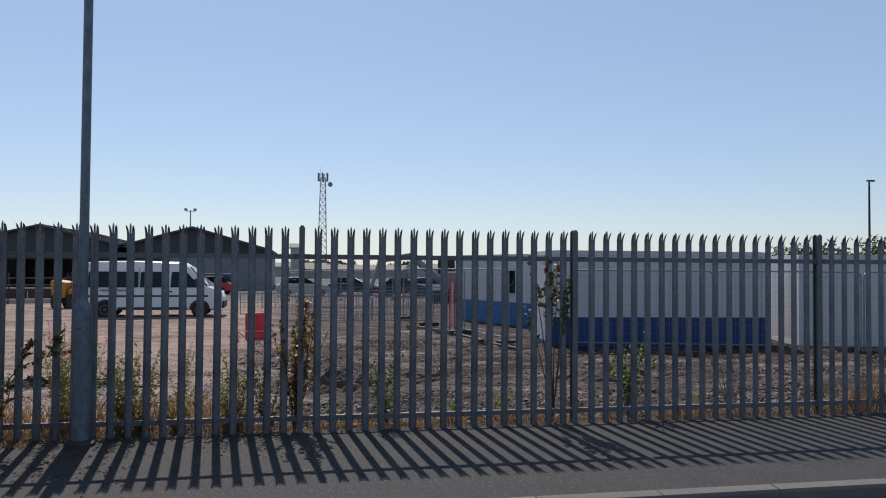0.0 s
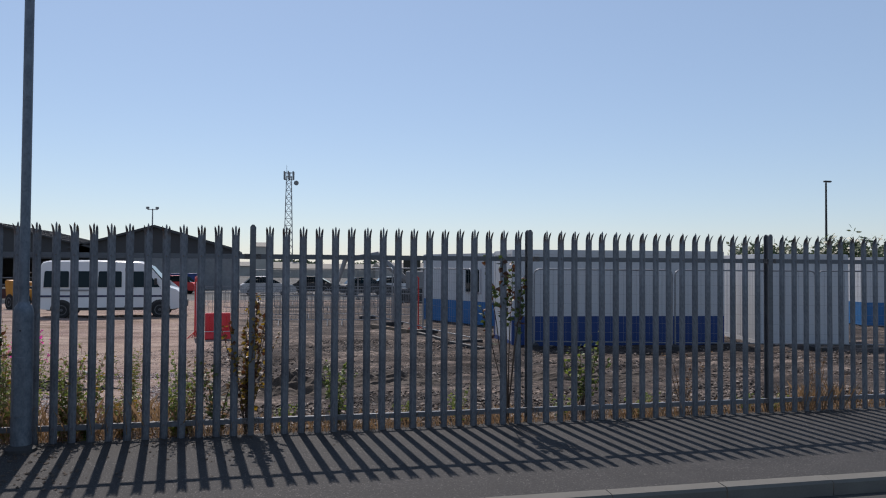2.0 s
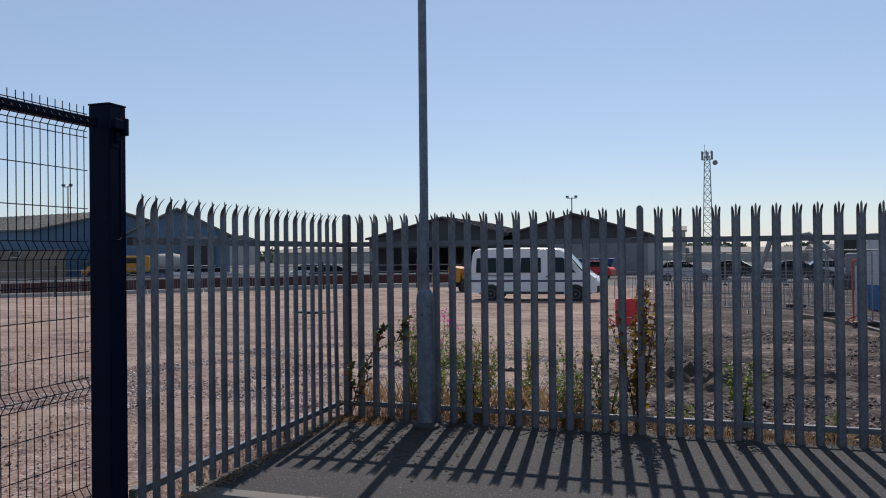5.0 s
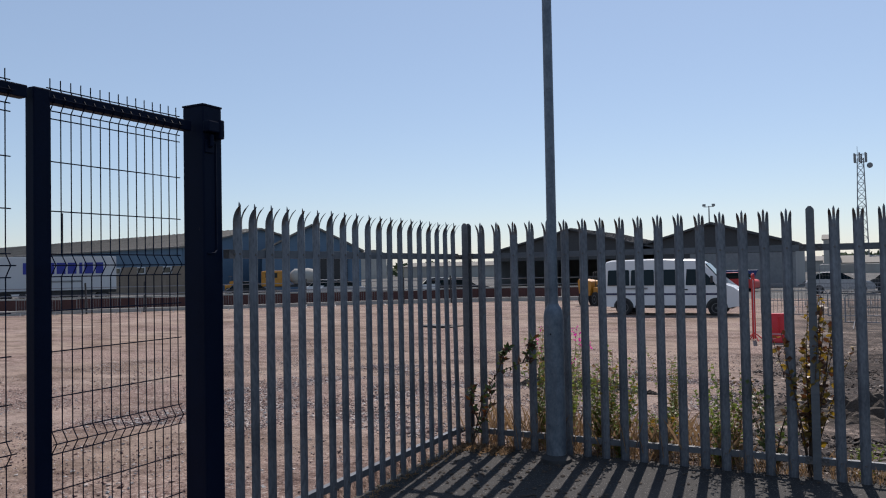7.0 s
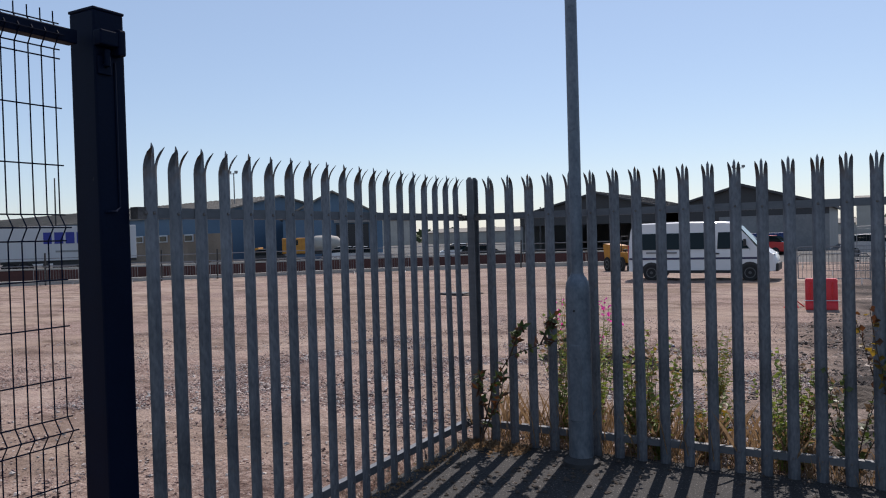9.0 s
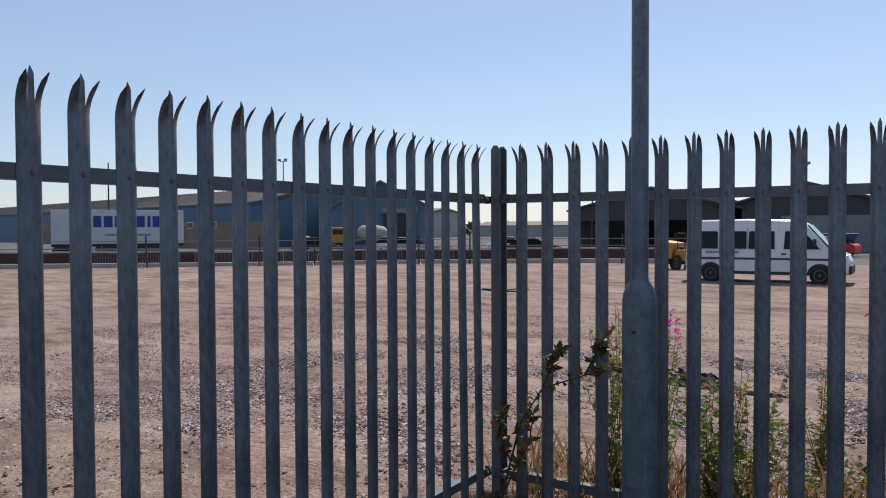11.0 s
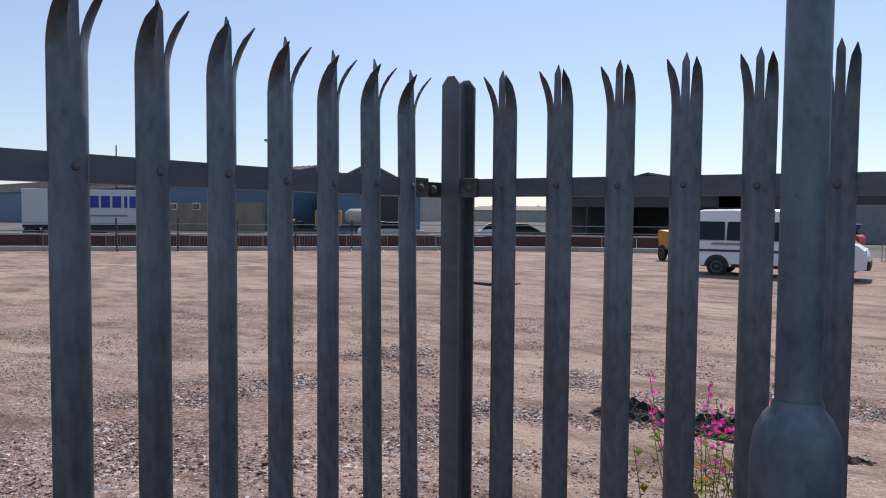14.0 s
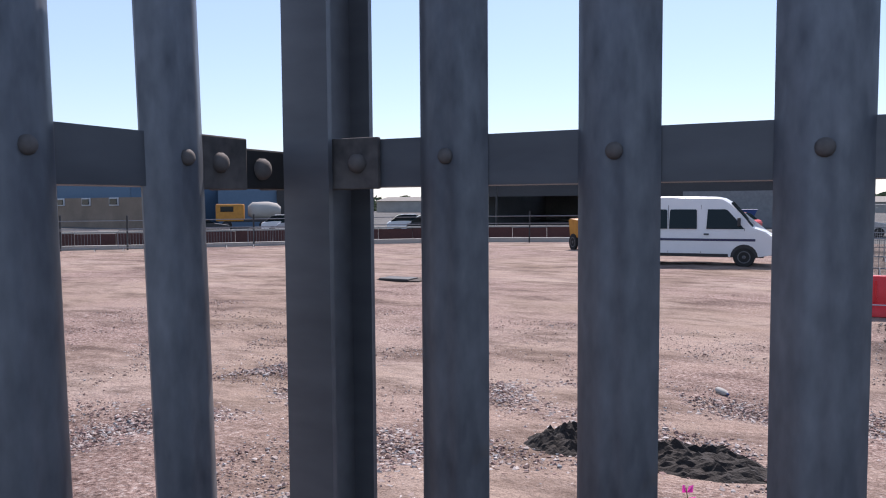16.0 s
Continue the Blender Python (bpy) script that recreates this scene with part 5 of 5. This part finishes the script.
def plant(name, label, x, y, h, seed, stems=6, spread=0.12, leaf=0.06, leaf_w=0.014, per=26, mat=LEAF, stem_mat=STEM, bare=0.15, flowers=0, second=None, droop=0.3, z0=None, stem_r=0.004):
    """Stems rising from one foot, each set with leaves; flowers in a spike at the top."""
    r = random.Random(seed)
    base = ground_z(x, max(y, 0.02)) - 0.02 if z0 is None else z0
    p = thing(name, label, "plant", pose(x, y, base), "plants along the fence")
    bm = bmesh.new()
    lv, lf, sv, sf, fv, ff = [], [], [], [], [], []
    for s in range(stems):
        a, lean = r.uniform(0, 6.28), spread * r.uniform(0.3, 1.2)
        hh = h * r.uniform(0.65, 1.0)
        pts = []
        for i in range(6):
            u = i / 5
            pts.append(Vector((math.cos(a) * lean * u ** 1.3 + r.gauss(0, 0.008) * u, math.sin(a) * lean * u ** 1.3 + r.gauss(0, 0.008) * u, hh * u)))
        tube(bm, pts, [stem_r * (1 - 0.7 * i / 5) for i in range(6)], 4)
        for i in range(per):
            u = bare + (1 - bare) * (i + r.random()) / per
            f = u * 4.999
            c = pts[int(f)].lerp(pts[int(f) + 1], f - int(f))
            b = r.uniform(0, 6.28)
            d = Vector((math.cos(b), math.sin(b), r.uniform(-droop, 0.7))).normalized()
            ln = leaf * r.uniform(0.5, 1.2) * (1.15 - 0.6 * u)
            if flowers and u > 0.9:
                for q in range(2):
                    leaf_quad(fv, ff, c + d * 0.012, Vector((r.gauss(0, 1), r.gauss(0, 1), r.gauss(0, 1))).normalized(), 0.024, 0.010, r)
            elif second and r.random() < 0.4:
                leaf_quad(sv, sf, c, d, ln, leaf_w, r)
            else:
                leaf_quad(lv, lf, c, d, ln, leaf_w, r)
    tagged(part("stem", bm, stem_mat, p), kind="stuff")
    for nm, v, f, m in (("leaves", lv, lf, mat), ("turning_leaves", sv, sf, second), ("petals", fv, ff, PINK)):
        if f:
            me = bpy.data.meshes.new(nm)
            me.from_pydata([tuple(q) for q in v], [], f)
            me.materials.append(m)
            o = tagged(new(nm, me), kind="stuff")
            o.parent = p
    return p


WEED = "tall green roadside weed behind the palisade fence"
BUSH = "scraggy rose bush with reddish leaves against the fence"
pr = random.Random(31)
# scraggy bushes at the fence posts
plant("rose_bush", BUSH, 2.70, 0.14, 1.36, 1, 16, 0.30, 0.075, 0.024, 40, LEAFYELLOW, STEM, 0.25, 0, LEAFRED, stem_r=0.008)
plant("rose_bush", BUSH, 2.45, 0.20, 0.85, 2, 9, 0.26, 0.07, 0.020, 30, LEAFDARK, STEM, 0.1, 0, DRY, stem_r=0.006)
plant("rose_bush", "tall bare-stemmed bush with reddish leafy top against the fence", 5.27, 0.10, 1.86, 3, 8, 0.24, 0.11, 0.026, 34, LEAFDARK, STEM, 0.68, 0, LEAFRED, stem_r=0.009)
plant("shrub", "small dark green shrub behind the fence", 6.20, 0.35, 0.98, 4, 10, 0.28, 0.08, 0.020, 30, LEAFDARK, STEM, 0.3, 0, LEAF, stem_r=0.006)
plant("shrub", "small dark green shrub behind the fence", 3.55, 0.20, 0.72, 5, 12, 0.15, 0.065, 0.015, 34, LEAFDARK, STEM, 0.15, 0, LEAF)
plant("shrub", "low dry brown shrub behind the fence", 7.35, 0.3, 0.75, 6, 12, 0.28, 0.05, 0.008, 14, DRY, STEM, 0.3, 0, LEAFRED)
plant("shrub", "low dry brown shrub behind the fence", 8.95, 0.15, 0.80, 7, 16, 0.25, 0.05, 0.006, 12, DRY, DRY, 0.2, 0, None)
# tall weeds between the corner and the first post
for i, (x, y, h) in enumerate(((1.18, 0.2, 0.95), (1.30, 0.15, 0.8), (1.08, 0.3, 0.85), (0.62, 0.25, 1.12), (0.52, 0.35, 1.0), (2.08, 0.2, 0.85), (2.17, 0.3, 0.8), (1.6, 0.3, 0.45), (0.76, 0.4, 0.9), (1.24, 0.4, 0.9))):
    plant("weed", WEED, x, y, h, 40 + i, 8, 0.22, 0.070, 0.014, 32, LEAF, LEAF if i % 2 else DRY, 0.05, 0, (DRY, LEAFYELLOW, None)[i % 3], 0.2)
for i in range(8):
    x = pr.uniform(3.0, 8.5)
    plant("weed", "low green weed on soil behind the fence", x, pr.uniform(0.15, 0.6), pr.uniform(0.22, 0.42), 60 + i, 7, 0.16, 0.06, 0.012, 18, LEAF, LEAF, 0.05)
# pink willowherb
for i, (x, y, h) in enumerate(((0.41, 1.07, 1.1), (0.56, 1.22, 1.0), (1.45, 1.5, 0.8))):
    plant("willowherb", "pink flowering willowherb clump growing from gravel", x, y, h, 80 + i, 14, 0.26, 0.075, 0.007, 34, LEAF, LEAF, 0.05, 0 if i == 2 else 1, LEAFYELLOW if i == 2 else DRY)
# straggling branch by the corner
corner = thing("bramble", "straggling brown-leaved bramble at the corner of the fence", "plant", pose(0.12, -0.07, 0.04) @ Matrix.Diagonal((1.15, 1.15, 1.12, 1)), "plants along the fence")
bm = bmesh.new()
branches = [[(-0.05, 0, 0), (0.02, -0.02, 0.22), (0.08, -0.04, 0.42), (0.20, -0.05, 0.60), (0.40, -0.05, 0.68), (0.56, -0.03, 0.72)],
            [(-0.05, 0, 0), (0.04, -0.03, 0.18), (0.13, -0.05, 0.33), (0.16, -0.06, 0.5)],
            [(0.02, -0.02, 0.22), (-0.02, -0.06, 0.36), (0.0, -0.07, 0.48)], [(0.20, -0.05, 0.60), (0.26, -0.08, 0.72), (0.30, -0.08, 0.80)],
            [(0.40, -0.05, 0.68), (0.47, -0.08, 0.80), (0.50, -0.08, 0.86)]]
lv, lf, sv, sf = [], [], [], []
for pts in branches:
    pts = [Vector(q) for q in pts]
    tube(bm, pts, [0.006 - 0.0035 * i / (len(pts) - 1) for i in range(len(pts))], 5)
    for i in range(44):
        f = (0.25 + 0.75 * pr.random()) * (len(pts) - 1.001)
        c = pts[int(f)].lerp(pts[int(f) + 1], f - int(f))
        d = Vector((pr.gauss(0, 1), pr.gauss(0, 1), pr.gauss(0.2, 1))).normalized()
        leaf_quad(*((lv, lf) if pr.random() < 0.5 else (sv, sf)), c, d, pr.uniform(0.03, 0.065), 0.014, pr)
part("stem", bm, STEM, corner)
for nm, v, f, m in (("leaves", lv, lf, LEAFDARK), ("turning_leaves", sv, sf, LEAFRED)):
    me = bpy.data.meshes.new(nm)
    me.from_pydata([tuple(q) for q in v], [], f)
    me.materials.append(m)
    new(nm, me).parent = corner

# dry grass along the foot of the fence
gv, gf = [], []
for i in range(6500):
    x = pr.uniform(0.0, 13.5)
    dens = 0.35 + 0.65 * smooth_step(-0.2, 0.3, noise.noise((x * 1.1, 0, 8))) if x > 2.2 else 1.0
    if pr.random() > dens:
        continue
    y = pr.gauss(0.12, 0.10) if x > 2.2 else pr.uniform(0.0, 0.55)
    h = pr.uniform(0.05, 0.22) * (1.9 if x < 2.2 else 1.0) * (1 + 0.8 * (8.6 < x < 9.4))
    a = pr.uniform(0, 6.28)
    b = Vector((x, max(y, 0.02), ground_z(x, max(y, 0.02)) - 0.01))
    tip = b + Vector((math.cos(a) * h * pr.uniform(0.1, 0.7), math.sin(a) * h * pr.uniform(0.1, 0.5), h))
    w = Vector((-math.sin(a), math.cos(a), 0)) * 0.003
    k = len(gv)
    gv += [tuple(b - w), tuple(b + w), tuple(b.lerp(tip, 0.6) + w * 0.7 + Vector((0, 0, h * 0.1))), tuple(tip)]
    gf.append((k, k + 1, k + 2, k + 3))
me = bpy.data.meshes.new("dry_grass")
me.from_pydata(gv, [], gf)
me.materials.append(DRY)
tagged(new("dry_grass", me), "dry straw-coloured grass along the foot of the fence", "grass", kind="stuff")
gv, gf = [], []
for i in range(1500):
    s = pr.uniform(0, 1)
    if i % 3:
        x, y = pr.uniform(-0.04, 0.45), -abs(pr.gauss(0, 0.10)) - 0.01
    else:
        y = -2.6 * s
        x = 0.0 + pr.gauss(-0.02, 0.04)
    c = Vector((x, y, 0.045 + 0.0225 * y + 0.006))
    leaf_quad(gv, gf, c, Vector((pr.gauss(0, 1), pr.gauss(0, 1), abs(pr.gauss(0, 0.5)))).normalized(), pr.uniform(0.015, 0.05), 0.008, pr)
me = bpy.data.meshes.new("leaf_litter")
me.from_pydata([tuple(q) for q in gv], [], gf)
me.materials.append(DRY)
tagged(new("leaf_litter", me), "dead leaves and litter in the fence corner", "litter", kind="stuff")
# crumbs of soil and moss on the footway
cr = random.Random(77)
cv, cf = [], []
for i in range(420):
    k = cr.choice(((0.55, -0.75, 0.28), (1.15, -1.05, 0.25), (0.3, -1.0, 0.3), (2.2, -0.35, 0.5), (0.9, -0.4, 0.2)))
    x, y = cr.gauss(k[0], k[2]), min(-0.02, cr.gauss(k[1], k[2] * 0.8))
    s = cr.uniform(0.006, 0.022)
    c = Vector((x, y, 0.045 + 0.0221 * y + s * 0.2))
    n0 = len(cv)
    for q in ((1, 0, 0), (-1, 0, 0), (0, 1, 0), (0, -1, 0), (0, 0, 0.5)):
        cv.append(tuple(c + Vector([u * s * cr.uniform(0.6, 1.2) for u in q])))
    cf += [(n0, n0 + 2, n0 + 4), (n0 + 2, n0 + 1, n0 + 4), (n0 + 1, n0 + 3, n0 + 4), (n0 + 3, n0, n0 + 4)]
me = bpy.data.meshes.new("soil_crumbs")
me.from_pydata(cv, [], cf)
me.materials.append(SOIL)
tagged(new("soil_crumbs", me), "dark crumbs of soil and moss scattered on the footway", "debris", kind="stuff")

# more clutter beyond the barriers
for x, y, a in ((1.0, 30, 4), (3.3, 30.2, -3), (5.6, 30, 2), (8.0, 29.6, -6), (-0.5, 36, 0), (1.8, 36.2, 3), (4.1, 36.4, -2), (6.4, 36.2, 0), (8.7, 36.0, -4), (11, 35.6, -6)):
    copy_thing(cb, pose(x, y, -0.55, 0, 0, a))
for mm in (pose(2.0, 44, -0.6, 0, 0, 3), pose(5.5, 44.2, -0.6, 0, 0, -2), pose(9.0, 44.1, -0.6, 0, 0, 0), pose(12.5, 44.1, -0.6, 0, 0, -4)):
    copy_thing(panel, mm)


def panel_van(m):
    v = thing("panel_van", "white panel van parked beyond the temporary fencing", "van", m)
    bm = bmesh.new()
    prism(bm, [(0, 0.35), (0, 2.1), (0.1, 2.25), (3.6, 2.25), (3.9, 2.1), (4.5, 1.3), (5.2, 1.05), (5.3, 0.35)], -0.95, 0.95, "y")
    bmesh.ops.bevel(bm, geom=bm.edges[:], offset=0.06, segments=2, affect="EDGES")
    part("body", bm, VANWHITE, v, smooth=True)
    bm = bmesh.new()
    prism(bm, [(3.3, 1.35), (3.35, 1.95), (3.85, 1.95), (4.4, 1.35)], -0.965, 0.965, "y")
    part("cab_glass", bm, GLASS, v)
    for x in (0.9, 4.4):
        for y in (-0.85, 0.85):
            wheel(v, pose(x, y, 0.34, -90 if y > 0 else 90))
    return v


panel_van(pose(17, 50, -0.6, 0, 0, 10))


def excavator_arm(m):
    e = thing("excavator", "grey tracked excavator with long folded boom", "excavator", m)
    bm = bmesh.new()
    box(bm, (0, 0, 0.45), (3.2, 2.2, 0.8), 0.2)
    part("tracks", bm, TYRE, e)
    bm = bmesh.new()
    box(bm, (-0.4, 0, 1.45), (2.6, 1.9, 1.1), 0.12)
    part("engine_housing", bm, GREYWALL, e)
    bm = bmesh.new()
    box(bm, (0.6, -0.55, 2.0), (1.1, 0.85, 1.5), 0.08)
    part("cab", bm, GLASS, e)
    bm = bmesh.new()
    tube(bm, [(0.9, 0.3, 1.4), (2.8, 0.3, 3.0), (4.8, 0.3, 2.7)], [0.24, 0.26, 0.16], 6)
    part("boom", bm, GREYWALL, e)
    bm = bmesh.new()
    tube(bm, [(4.8, 0.3, 2.7), (5.4, 0.3, 0.9)], [0.17, 0.12], 6)
    part("stick", bm, GREYWALL, e)
    return e


excavator_arm(pose(12.5, 40, -0.6, 0, 0, 165))
